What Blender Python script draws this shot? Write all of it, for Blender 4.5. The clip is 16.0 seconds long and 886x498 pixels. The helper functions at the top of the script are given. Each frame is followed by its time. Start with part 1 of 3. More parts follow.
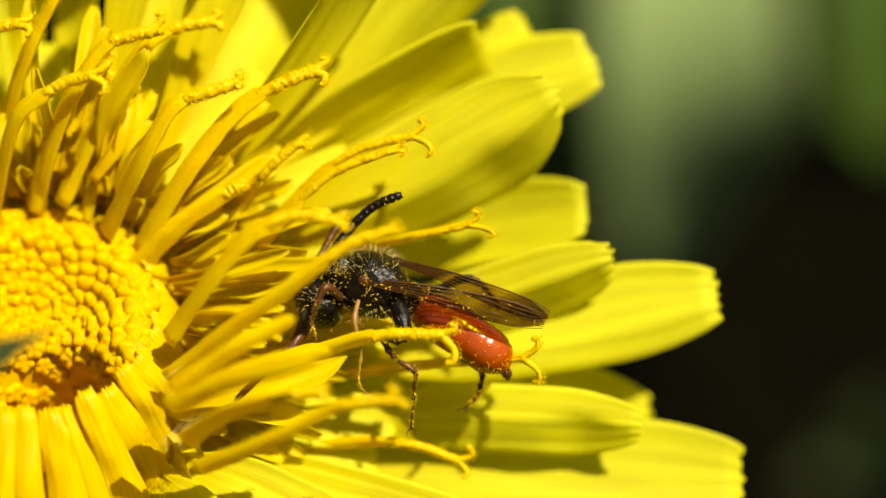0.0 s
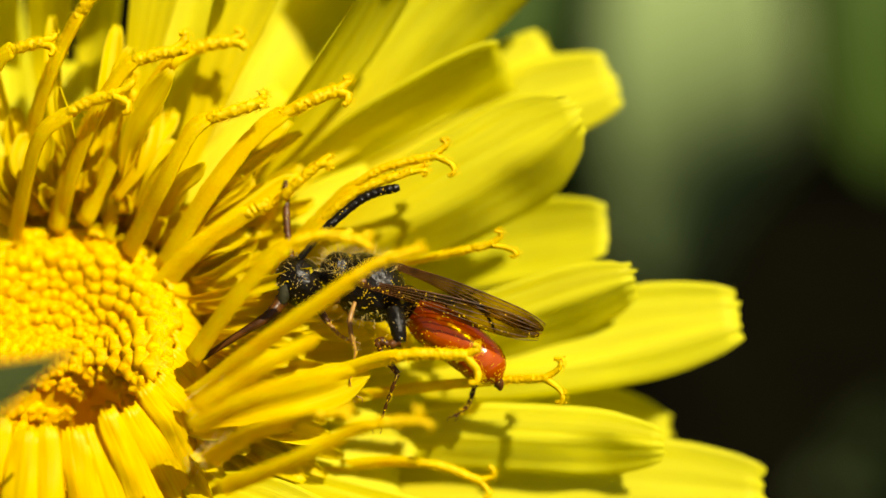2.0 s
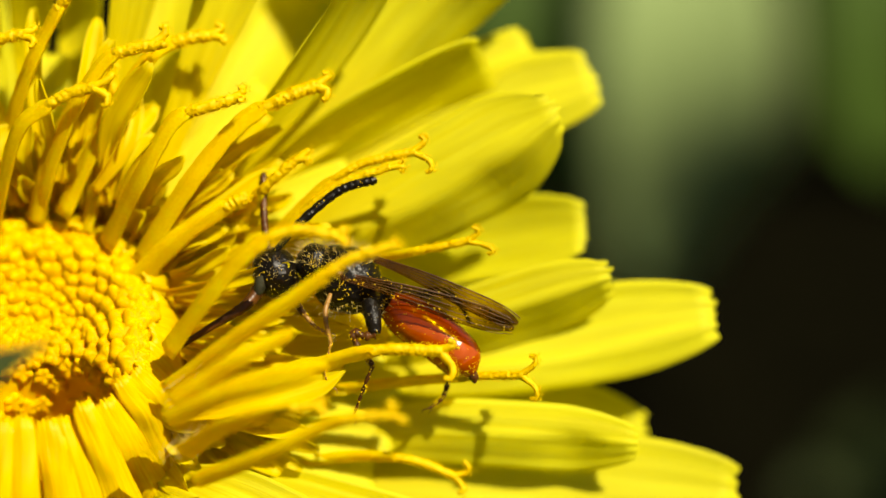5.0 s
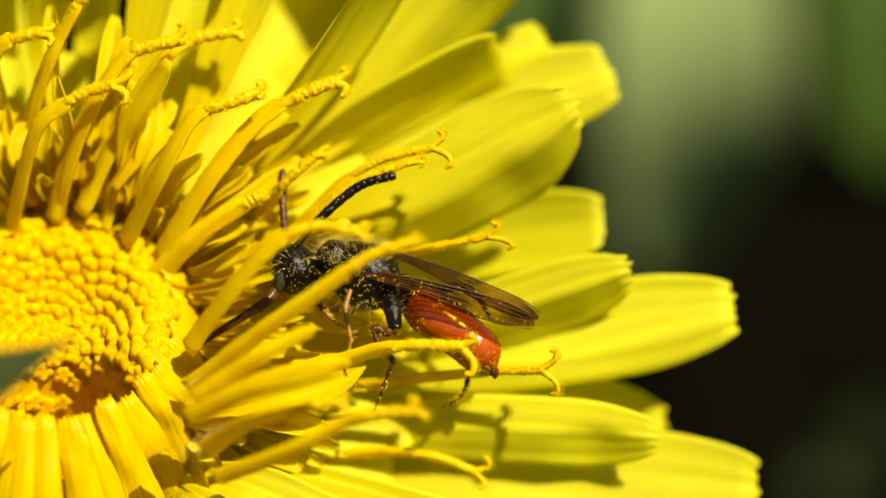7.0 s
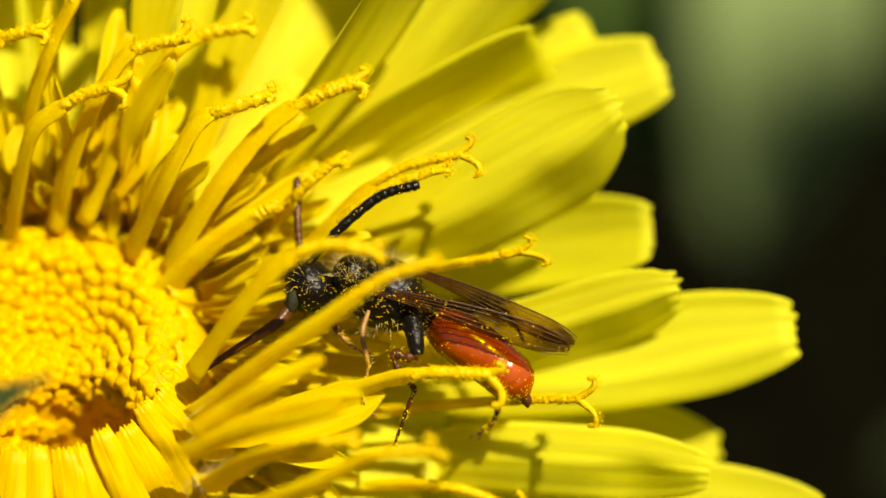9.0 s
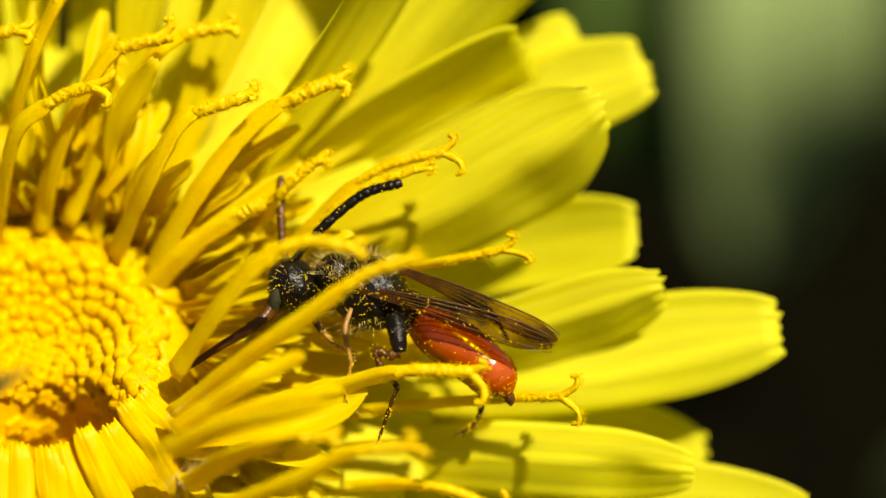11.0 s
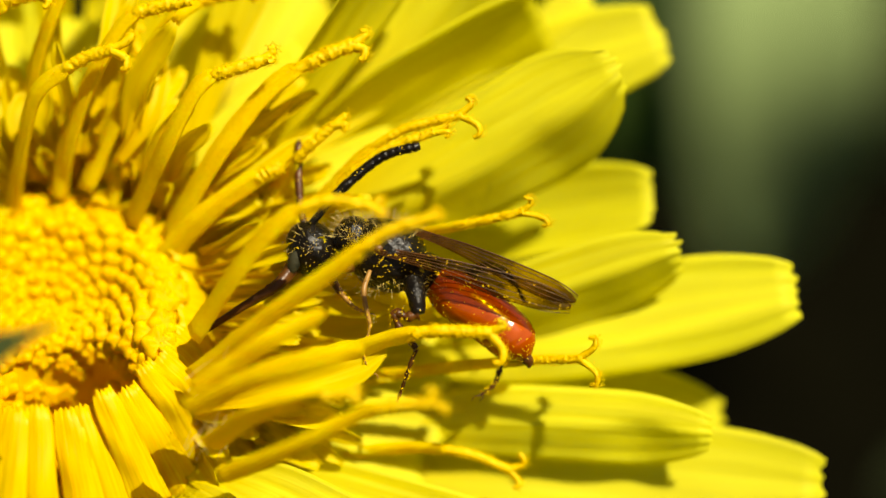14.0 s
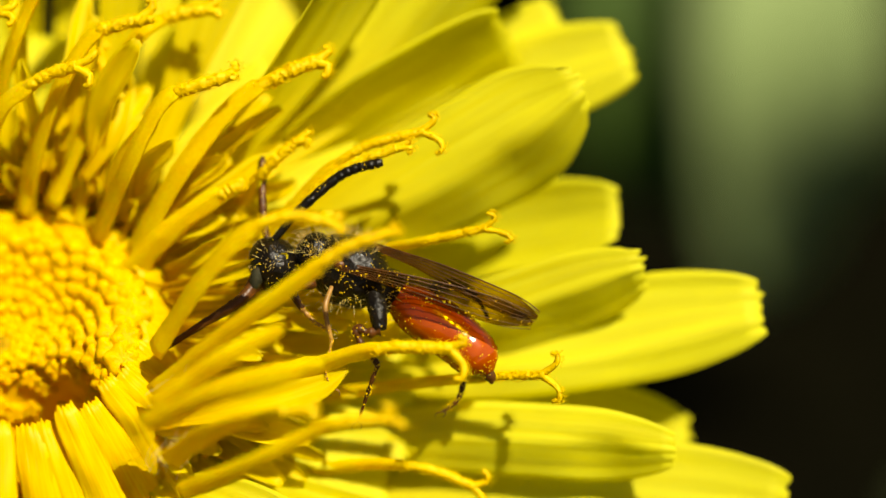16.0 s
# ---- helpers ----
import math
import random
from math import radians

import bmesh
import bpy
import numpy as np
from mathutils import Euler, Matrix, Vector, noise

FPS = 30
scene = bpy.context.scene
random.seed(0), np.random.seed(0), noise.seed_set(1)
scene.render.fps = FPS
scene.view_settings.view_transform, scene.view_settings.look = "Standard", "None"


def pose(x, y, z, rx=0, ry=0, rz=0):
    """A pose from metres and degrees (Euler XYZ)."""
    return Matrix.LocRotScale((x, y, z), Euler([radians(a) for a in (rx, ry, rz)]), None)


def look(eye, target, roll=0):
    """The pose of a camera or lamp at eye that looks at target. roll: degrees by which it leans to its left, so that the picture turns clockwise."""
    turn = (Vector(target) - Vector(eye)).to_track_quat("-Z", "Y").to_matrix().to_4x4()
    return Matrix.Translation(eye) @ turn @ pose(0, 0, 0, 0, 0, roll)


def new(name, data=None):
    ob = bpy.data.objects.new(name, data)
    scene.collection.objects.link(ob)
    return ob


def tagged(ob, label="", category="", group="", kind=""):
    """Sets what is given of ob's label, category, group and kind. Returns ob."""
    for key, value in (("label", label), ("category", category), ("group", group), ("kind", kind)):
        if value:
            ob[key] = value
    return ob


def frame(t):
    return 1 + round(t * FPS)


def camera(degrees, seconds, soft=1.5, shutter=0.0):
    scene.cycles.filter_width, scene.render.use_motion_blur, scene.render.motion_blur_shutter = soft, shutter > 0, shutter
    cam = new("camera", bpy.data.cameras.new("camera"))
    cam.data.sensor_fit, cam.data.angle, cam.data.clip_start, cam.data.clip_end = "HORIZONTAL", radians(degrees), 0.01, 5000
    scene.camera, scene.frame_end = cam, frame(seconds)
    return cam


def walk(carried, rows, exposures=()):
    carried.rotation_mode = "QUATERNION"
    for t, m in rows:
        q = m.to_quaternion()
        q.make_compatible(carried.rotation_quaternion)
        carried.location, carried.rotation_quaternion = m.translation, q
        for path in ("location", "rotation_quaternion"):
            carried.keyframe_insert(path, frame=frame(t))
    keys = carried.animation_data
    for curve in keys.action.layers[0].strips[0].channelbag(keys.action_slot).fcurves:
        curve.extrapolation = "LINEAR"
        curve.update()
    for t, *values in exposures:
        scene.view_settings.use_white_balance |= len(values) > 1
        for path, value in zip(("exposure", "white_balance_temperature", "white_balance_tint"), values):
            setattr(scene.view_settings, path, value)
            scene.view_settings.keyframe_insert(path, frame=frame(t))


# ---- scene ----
MM = 0.001
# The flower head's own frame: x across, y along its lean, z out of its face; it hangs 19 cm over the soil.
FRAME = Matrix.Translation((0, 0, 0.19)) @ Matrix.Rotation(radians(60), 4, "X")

# ---- camera ----
cam = camera(30.458, 16.0, soft=1.5)
cam.data.dof.use_dof = True
cam.data.dof.aperture_fstop = 22
PATH = [
    (0, 0.000198, -0.039069, 0.212306, 60.020, 0.405, 0.047),
    (0.5, 0.000248, -0.039459, 0.211656, 59.942, 0.615, 0.055),
    (1, 0.000288, -0.038933, 0.212538, 59.585, 0.201, 0.217),
    (1.5, 0.000383, -0.038925, 0.212644, 60.402, 0.430, 0.133),
    (2, -0.000397, -0.038981, 0.212418, 60.536, 0.319, 0.136),
    (2.5, 0.000624, -0.039199, 0.212169, 60.430, 0.481, 0.134),
    (3, -0.000437, -0.038698, 0.212847, 59.812, 0.210, 0.012),
    (3.5, 0.000000, -0.038971, 0.212500, 60.001, -0.005, 0.013),
    (3.7, 0.000200, -0.039186, 0.212438, 60.517, 0.256, 0.129),
    (5.8, -0.000361, -0.038845, 0.212910, 59.751, -0.683, 0.358),
    (6, -0.000924, -0.038161, 0.213802, 59.370, -0.440, 0.056),
    (6.5, -0.000746, -0.038449, 0.213529, 59.917, -0.358, 0.088),
    (7, -0.000400, -0.039128, 0.212440, 60.309, 0.019, 0.159),
    (7.5, -0.000818, -0.038812, 0.212845, 59.734, -0.059, -0.023),
    (8, 0.003078, -0.034907, 0.211782, 59.078, 1.823, 2.996),
    (8.5, 0.002464, -0.035464, 0.211036, 59.528, 1.777, 2.965),
    (9, 0.001257, -0.034907, 0.211812, 58.771, 1.543, 3.127),
    (9.2, 0.001849, -0.035526, 0.210923, 60.212, 1.726, 3.192),
    (11.3, 0.001920, -0.035192, 0.211277, 59.568, 1.835, 3.348),
    (11.5, 0.002026, -0.036135, 0.210033, 60.466, 1.948, 3.296),
    (12, 0.002215, -0.035760, 0.210377, 59.670, 1.942, 3.441),
    (12.5, 0.002238, -0.035993, 0.210126, 59.722, 1.987, 3.361),
    (13, 0.002124, -0.035507, 0.210838, 59.558, 1.885, 3.376),
    (13.5, 0.002071, -0.036259, 0.209916, 60.512, 1.957, 3.337),
    (14, 0.001370, -0.035955, 0.210234, 60.044, 1.883, 3.131),
    (14.5, 0.002125, -0.035848, 0.210380, 60.473, 1.908, 3.319),
    (15, 0.002348, -0.035561, 0.210763, 60.587, 1.948, 3.367),
    (15.5, 0.002263, -0.035589, 0.210818, 60.012, 1.835, 3.227),
    (16, 0.002607, -0.035965, 0.210110, 60.777, 2.093, 3.484),
]
walk(cam, [(t, pose(x, y, z, rx, ry, rz)) for t, x, y, z, rx, ry, rz in PATH], [(0, 0.57, 7600, 5), (16, 0.57, 7600, 5)])

# ---- light ----
SUNWARD = Vector((0.44, 0.60, 0.67)).normalized()  # in the flower's frame
SUN = FRAME.to_3x3() @ SUNWARD
sun = new("sun", bpy.data.lights.new("sun", "SUN"))
sun.data.energy, sun.data.angle, sun.data.color = 5.6, radians(0.53), (1.0, 0.95, 0.86)
sun.matrix_world = look((0, 0, 2), Vector((0, 0, 2)) - SUN)
world = bpy.data.worlds.new("sky")
scene.world = world
world.use_nodes = True
sky = world.node_tree.nodes.new("ShaderNodeTexSky")
sky.sky_type, sky.sun_disc = "NISHITA", False
sky.sun_elevation = math.asin(SUN.z)
sky.sun_rotation = math.atan2(SUN.x, SUN.y)
back = world.node_tree.nodes["Background"]
back.inputs["Strength"].default_value = 0.05
world.node_tree.links.new(sky.outputs["Color"], back.inputs["Color"])


# ---- materials ----
class Mat:
    """A node material in a few lines."""

    def __init__(self, name):
        self.m = bpy.data.materials.new(name)
        self.m.use_nodes = True
        self.t = self.m.node_tree
        self.b = self.t.nodes["Principled BSDF"]
        self.out = self.t.nodes["Material Output"]

    def n(self, kind, **values):
        node = self.t.nodes.new("ShaderNode" + kind)
        for key, value in values.items():
            node.inputs[key.replace("_", " ")].default_value = value
        return node

    def to(self, a, b):
        self.t.links.new(a, b)

    def ramp(self, source, stops):
        node = self.n("ValToRGB")
        while len(node.color_ramp.elements) < len(stops):
            node.color_ramp.elements.new(0.5)
        for e, (p, c) in zip(node.color_ramp.elements, stops):
            e.position, e.color = p, (*c, 1)
        self.to(source, node.inputs["Fac"])
        return node.outputs["Color"]

    def noise(self, scale, detail=3, coords="Object", stretch=(1, 1, 1)):
        tc = self.n("TexCoord")
        mp = self.n("Mapping")
        mp.inputs["Scale"].default_value = stretch
        self.to(tc.outputs[coords], mp.inputs["Vector"])
        no = self.n("TexNoise", Scale=scale, Detail=detail)
        self.to(mp.outputs["Vector"], no.inputs["Vector"])
        return no.outputs["Fac"]

    def bump(self, source, strength, distance):
        bu = self.n("Bump", Strength=strength, Distance=distance)
        self.to(source, bu.inputs["Height"])
        self.to(bu.outputs["Normal"], self.b.inputs["Normal"])
        return bu.outputs["Normal"]

    def mix(self, kind, a, b, fac):
        mx = self.n("Mix")
        mx.data_type, mx.blend_type = "RGBA", kind
        mx.inputs["Factor"].default_value = fac
        self.to(a, mx.inputs["A"])
        self.to(b, mx.inputs["B"])
        return mx.outputs["Result"]

    def through_light(self, colour, share, normal=None, sheer=0.0):
        """Lets a share of the light pass, as a thin leaf does."""
        tr = self.n("BsdfTranslucent")
        deep = self.n("Gamma", Gamma=1.15)
        self.to(colour, deep.inputs["Color"])
        self.to(deep.outputs["Color"], tr.inputs["Color"])
        ms = self.n("MixShader", Fac=share)
        if normal:
            self.to(normal, tr.inputs["Normal"])
        self.to(self.b.outputs["BSDF"], ms.inputs[1])
        self.to(tr.outputs["BSDF"], ms.inputs[2])
        clear = self.n("BsdfTransparent", Color=(1, 0.92, 0.12, 1) if sheer else (1, 1, 1, 1))
        thin = self.n("MixShader", Fac=sheer)
        self.to(ms.outputs["Shader"], thin.inputs[1])
        self.to(clear.outputs["BSDF"], thin.inputs[2])
        self.to(thin.outputs["Shader"], self.out.inputs["Surface"])

    def glow_within(self, weight, metres):
        """Light that scatters inside juicy tissue."""
        self.b.inputs["Subsurface Weight"].default_value = weight
        self.b.inputs["Subsurface Scale"].default_value = metres
        self.b.inputs["Subsurface Radius"].default_value = (1.0, 0.6, 0.04)


def petal_material(name, dark, mid, light, share, rough=0.42, base=None, sheer=0.0):
    m = Mat(name)
    fine = m.noise(1.0, 3, "UV", (46, 2.2, 1))
    broad = m.noise(1.0, 2, "UV", (7, 3, 1))
    stripes = m.ramp(fine, [(0.25, dark), (0.5, mid), (0.75, light)])
    patches = m.ramp(broad, [(0.3, (0.86, 0.84, 0.8)), (0.7, (1, 1, 1))])
    colour = m.mix("MULTIPLY", stripes, patches, 1.0)
    if base:
        tc = m.n("TexCoord")
        sep = m.n("SeparateXYZ")
        m.to(tc.outputs["UV"], sep.inputs["Vector"])
        part_of = m.n("Math")
        part_of.operation = "FRACT"
        m.to(sep.outputs["Y"], part_of.inputs[0])
        gold = m.ramp(part_of.outputs["Value"], [(0.1, base), (0.6, (1, 1, 1))])
        colour = m.mix("MULTIPLY", colour, gold, 1.0)
    info = m.n("ObjectInfo")
    tone = m.ramp(info.outputs["Random"], [(0.0, (0.94, 0.93, 0.9)), (1.0, (1, 1, 1))])
    colour = m.mix("MULTIPLY", colour, tone, 1.0)
    m.to(colour, m.b.inputs["Base Color"])
    m.b.inputs["Roughness"].default_value = rough
    m.b.inputs["Specular IOR Level"].default_value = 0.2
    normal = m.bump(fine, 0.35, 0.00006)
    m.through_light(colour, share, normal, sheer)
    return m.m


def grainy(name, dark, light, scale, rough, share=0.0, bump=0.3, depth=0.00003, spec=0.4, juicy=0.0):
    m = Mat(name)
    if juicy:
        m.glow_within(juicy, 0.00016)
    a = m.noise(scale, 4)
    colour = m.ramp(a, [(0.3, dark), (0.7, light)])
    m.to(colour, m.b.inputs["Base Color"])
    m.b.inputs["Roughness"].default_value = rough
    m.b.inputs["Specular IOR Level"].default_value = spec
    m.bump(m.noise(scale * 3.1, 3), bump, depth)
    if share:
        m.through_light(colour, share)
    return m.m


PETAL = petal_material("petal", (0.84, 0.76, 0.016), (0.88, 0.84, 0.035), (0.9, 0.88, 0.065), 0.5, 0.55, (1.0, 0.86, 0.3), 0.12)


def style_material():
    m = Mat("style")
    broad = m.ramp(m.noise(1100, 3), [(0.3, (0.85, 0.61, 0.006)), (0.7, (0.92, 0.75, 0.02))])
    fine = m.noise(11000, 4)
    colour = m.mix("MULTIPLY", broad, m.ramp(fine, [(0.3, (0.94, 0.9, 0.8)), (0.65, (1, 1, 1))]), 1.0)
    m.to(colour, m.b.inputs["Base Color"])
    m.b.inputs["Roughness"].default_value = 0.75
    m.b.inputs["Specular IOR Level"].default_value = 0.08
    m.glow_within(0.3, 0.00016)
    m.bump(fine, 0.25, 0.00002)
    m.through_light(colour, 0.45, None, 0.18)
    return m.m


STYLE = style_material()
YOUNG = petal_material("young_petal", (0.86, 0.66, 0.006), (0.9, 0.75, 0.014), (0.92, 0.81, 0.03), 0.5, 0.55, (1.0, 0.86, 0.3), 0.2)
STIGMA = grainy("stigma", (0.7, 0.44, 0.003), (0.82, 0.57, 0.008), 4000, 0.6, 0.25, 0.6, 0.00003, 0.2)
POLLEN = grainy("pollen", (0.82, 0.52, 0.004), (0.9, 0.68, 0.01), 6000, 0.6, 0.2, 0.3, 0.00003, 0.2)
BUD = grainy("bud", (0.66, 0.36, 0.002), (0.78, 0.49, 0.004), 1200, 0.6, 0.25, 0.3, 0.00003, 0.1, 0.6)
COLUMN = petal_material("bud_column", (0.9, 0.58, 0.004), (0.95, 0.7, 0.008), (0.96, 0.78, 0.02), 0.5, 0.4)
HAIR = grainy("pappus_hair", (0.8, 0.62, 0.2), (0.88, 0.76, 0.4), 3000, 0.5, 0.3)
CALYX = grainy("calyx_green", (0.06, 0.1, 0.02), (0.12, 0.18, 0.04), 600, 0.6, 0.1)
BLACK = grainy("black_chitin", (0.0025, 0.0018, 0.001), (0.008, 0.005, 0.002), 2500, 0.3, 0, 0.9, 0.00006, 0.22)
BROWN = grainy("brown_chitin", (0.035, 0.012, 0.002), (0.1, 0.034, 0.005), 2500, 0.35, 0, 0.5, 0.00003, 0.2)
TAN = grainy("tan_chitin", (0.2, 0.09, 0.015), (0.42, 0.22, 0.04), 2500, 0.4, 0.1)
RED = grainy("red_chitin", (0.2, 0.024, 0.001), (0.36, 0.058, 0.002), 900, 0.2, 0.0, 0.3, 0.00002, 0.45)
EYE = grainy("compound_eye", (0.01, 0.009, 0.004), (0.045, 0.042, 0.02), 3000, 0.5, 0, 0.6, 0.00003, 0.2)
BEE_HAIR = grainy("pale_hair", (0.4, 0.28, 0.07), (0.68, 0.54, 0.2), 3000, 0.45, 0.2)


def wing_material():
    m = Mat("wing_membrane")
    tint = m.ramp(m.noise(900, 3), [(0.3, (0.44, 0.33, 0.03)), (0.7, (0.74, 0.62, 0.08))])
    clear = m.n("BsdfTransparent")
    m.to(tint, clear.inputs["Color"])
    m.b.inputs["Base Color"].default_value = (0.05, 0.03, 0.004, 1)
    m.b.inputs["Roughness"].default_value = 0.4
    m.b.inputs["Specular IOR Level"].default_value = 0.06
    m.bump(m.noise(2500, 2), 0.3, 0.00003)
    ms = m.n("MixShader", Fac=0.06)
    m.to(clear.outputs["BSDF"], ms.inputs[1])
    m.to(m.b.outputs["BSDF"], ms.inputs[2])
    m.to(ms.outputs["Shader"], m.out.inputs["Surface"])
    return m.m


WING = wing_material()
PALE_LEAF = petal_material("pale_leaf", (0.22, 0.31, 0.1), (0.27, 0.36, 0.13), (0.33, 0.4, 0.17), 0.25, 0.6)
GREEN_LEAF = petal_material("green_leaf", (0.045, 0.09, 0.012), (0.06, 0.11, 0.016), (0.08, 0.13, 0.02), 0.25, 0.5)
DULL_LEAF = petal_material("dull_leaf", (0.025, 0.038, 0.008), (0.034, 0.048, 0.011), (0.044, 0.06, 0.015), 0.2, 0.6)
DRY = petal_material("dry_stalk", (0.10, 0.065, 0.03), (0.14, 0.09, 0.04), (0.19, 0.13, 0.06), 0.1, 0.7)
# Far darker than real earth: the deep shade behind is in this colour.
SOIL = grainy("soil_with_shade", (0.002, 0.0019, 0.001), (0.004, 0.0036, 0.0016), 60, 0.95, 0, 0.8, 0.004, 0.0)


# ---- shaping helpers ----
def part(name, bm, material, parent=None, label="", smooth=True, origin=(0, 0, 0)):
    """Links a bmesh, given in millimetres, as one mesh object under a thing or under a part."""
    bmesh.ops.recalc_face_normals(bm, faces=bm.faces)
    for v in bm.verts:
        v.co = (v.co - Vector(origin)) * MM
    me = bpy.data.meshes.new(name)
    bm.to_mesh(me)
    bm.free()
    if smooth:
        me.polygons.foreach_set("use_smooth", [True] * len(me.polygons))
    me.materials.append(material)
    ob = new(name, me)
    ob.parent = parent
    ob.location = Vector(origin) * MM
    if label:
        tagged(ob, label)
    return ob


def curve(points, n):
    """n + 1 places on a smooth line through the points."""
    p = [Vector(q) for q in points]
    p = [2 * p[0] - p[1], *p, 2 * p[-1] - p[-2]]
    out = []
    for k in range(n + 1):
        s = k / n * (len(p) - 3)
        i = min(int(s), len(p) - 4)
        f = s - i
        a, b, c, d = p[i : i + 4]
        out.append(0.5 * (2 * b + (c - a) * f + (2 * a - 5 * b + 4 * c - d) * f * f + (3 * b - a - 3 * c + d) * f**3))
    return out


def tube(bm, line, radius, seg=8, rough=0.0, flat=1.0, uv=None, flute=0.0):
    """A closed tube along a line; radius(s) for s from 0 to 1."""
    n = len(line) - 1
    t = (line[1] - line[0]).normalized()
    side = t.orthogonal().normalized()
    rings = []
    for k, c in enumerate(line):
        t = (line[min(k + 1, n)] - line[max(k - 1, 0)]).normalized()
        side = (side - t * side.dot(t)).normalized()
        up = t.cross(side)
        r = radius(k / n)
        ring = []
        for j in range(seg):
            a = 2 * math.pi * j / seg
            way = side * math.cos(a) + up * math.sin(a) * flat
            q = r * (1 + rough * noise.noise((c + way * r) * 9) + flute * math.cos(5 * a + k * 0.05))
            ring.append(bm.verts.new(c + way * q))
        rings.append(ring)
    for k, (a, b) in enumerate(zip(rings, rings[1:])):
        for j in range(seg):
            f = bm.faces.new((a[j], a[(j + 1) % seg], b[(j + 1) % seg], b[j]))
            if uv:
                for loop, (u, v) in zip(f.loops, ((j, k), (j + 1, k), (j + 1, k + 1), (j, k + 1))):
                    loop[uv].uv = (u / seg, v / n)
    bm.faces.new(rings[0])
    bm.faces.new(rings[-1])
    return rings


def blob(bm, centre, radii, turn=None, seg=20, rings=14, rough=0.0, grain=3.0):
    m = Matrix.Translation(centre) @ (turn or Matrix()) @ Matrix.Diagonal((*radii, 1))
    made = bmesh.ops.create_uvsphere(bm, u_segments=seg, v_segments=rings, radius=1, matrix=m)["verts"]
    for v in made:
        if rough:
            v.co += (v.co - Vector(centre)) * rough * noise.noise(v.co * grain)
    return made


def grains(bm, places, size, rng):
    """Small uneven pollen grains at the places."""
    for q in places:
        r = size * rng.uniform(0.65, 1.25)
        t = Matrix.Translation(q) @ Euler([rng.uniform(0, 6) for _ in range(3)]).to_matrix().to_4x4()
        bmesh.ops.create_icosphere(bm, subdivisions=1, radius=r, matrix=t @ Matrix.Diagonal((1, rng.uniform(0.8, 1), 1, 1)))


def hairs(bm, roots, size, width, rng, bend=0.3):
    """Thin three-sided hairs from rows of place and direction."""
    for q, way in roots:
        way = (way + Vector([rng.gauss(0, bend) for _ in range(3)])).normalized()
        a = way.orthogonal().normalized() * width
        b = way.cross(a)
        tip = bm.verts.new(q + way * size * rng.uniform(0.6, 1.2))
        foot = [bm.verts.new(q + a * math.cos(c) + b * math.sin(c)) for c in (0, 2.1, 4.2)]
        for i in range(3):
            bm.faces.new((foot[i], foot[(i + 1) % 3], tip))


def strap(points, width, face, cup=0.25, roll=0.0, teeth=0.22, seed=0, thick=0.05, nu=14, nv=34, ridge=0.022, waist=0.3, full=0.62, point=0.0, wavy=0.05, crease=None, slope=1.0, hump=0.0, end=0.16):
    """A strap-shaped petal or leaf with a channelled face, ribs and a toothed end, as a bmesh in millimetres."""
    rng = random.Random(seed)
    bm = bmesh.new()
    uv = bm.loops.layers.uv.new("uv")
    line = curve(points, nv)
    face = Vector(face).normalized()
    offset = Vector((rng.uniform(0, 50), rng.uniform(0, 50), 0))
    top, low = [], []
    jag = [rng.uniform(0.5, 1.2) for _ in range(6)]
    for k, c in enumerate(line):
        s = k / nv
        t = (line[min(k + 1, nv)] - line[max(k - 1, 0)]).normalized()
        across = t.cross(face).normalized()
        nrm = across.cross(t).normalized()
        grow = min(1, s / full)
        half = width / 2 * (waist + (1 - waist) * grow * grow * (3 - 2 * grow))
        if s > 0.8:
            half *= 1 - (end + point) * ((s - 0.8) / 0.2) ** 2
        rt, rl = [], []
        for j in range(nu + 1):
            q = 2 * j / nu - 1
            lift = cup * half * (q * q - 0.35) + roll * half * max(0, q) ** 3 - roll * 0.4 * half * max(0, -q) ** 3
            lift += ridge * math.cos(q * math.pi * 4.5) * min(1, s * 3) + wavy * half * noise.noise(offset + Vector((q * 1.2, s * 4, 0)))
            if crease is not None:
                edge = crease - hump * math.exp(-(((s - 0.86) / 0.07) ** 2)) + 0.1 * noise.noise(offset + Vector((0, s * 7, 3)))
                lift -= slope * half * max(0, q - edge) * min(1, s * 2)
            tooth = 0.0
            if k == nv:
                tooth = teeth * (abs(math.sin((q + 1) * 2.5 * math.pi)) * jag[min(5, int((q + 1) * 2.5))] - 0.4 * q * q)
            co = c + across * half * q + nrm * lift + t * tooth
            rt.append(bm.verts.new(co + nrm * thick / 2))
            rl.append(bm.verts.new(co - nrm * thick / 2))
        top.append(rt)
        low.append(rl)

    def quad(a, b, c, d, spots):
        f = bm.faces.new((a, b, c, d))
        for loop, (u, v) in zip(f.loops, spots):
            loop[uv].uv = (u / nu * width / 2.4 + seed % 7, 0.999 * v / nv)

    for k in range(nv):
        for j in range(nu):
            spots = ((j, k), (j + 1, k), (j + 1, k + 1), (j, k + 1))
            quad(top[k][j], top[k][j + 1], top[k + 1][j + 1], top[k + 1][j], spots)
            quad(low[k][j], low[k + 1][j], low[k + 1][j + 1], low[k][j + 1], (spots[0], spots[3], spots[2], spots[1]))
        for j in (0, nu):
            quad(top[k][j], top[k + 1][j], low[k + 1][j], low[k][j], ((j, k), (j, k + 1), (j, k + 1), (j, k)))
    for k in (0, nv):
        for j in range(nu):
            quad(top[k][j], low[k][j], low[k][j + 1], top[k][j + 1], ((j, k), (j, k), (j + 1, k), (j + 1, k)))
    return bm


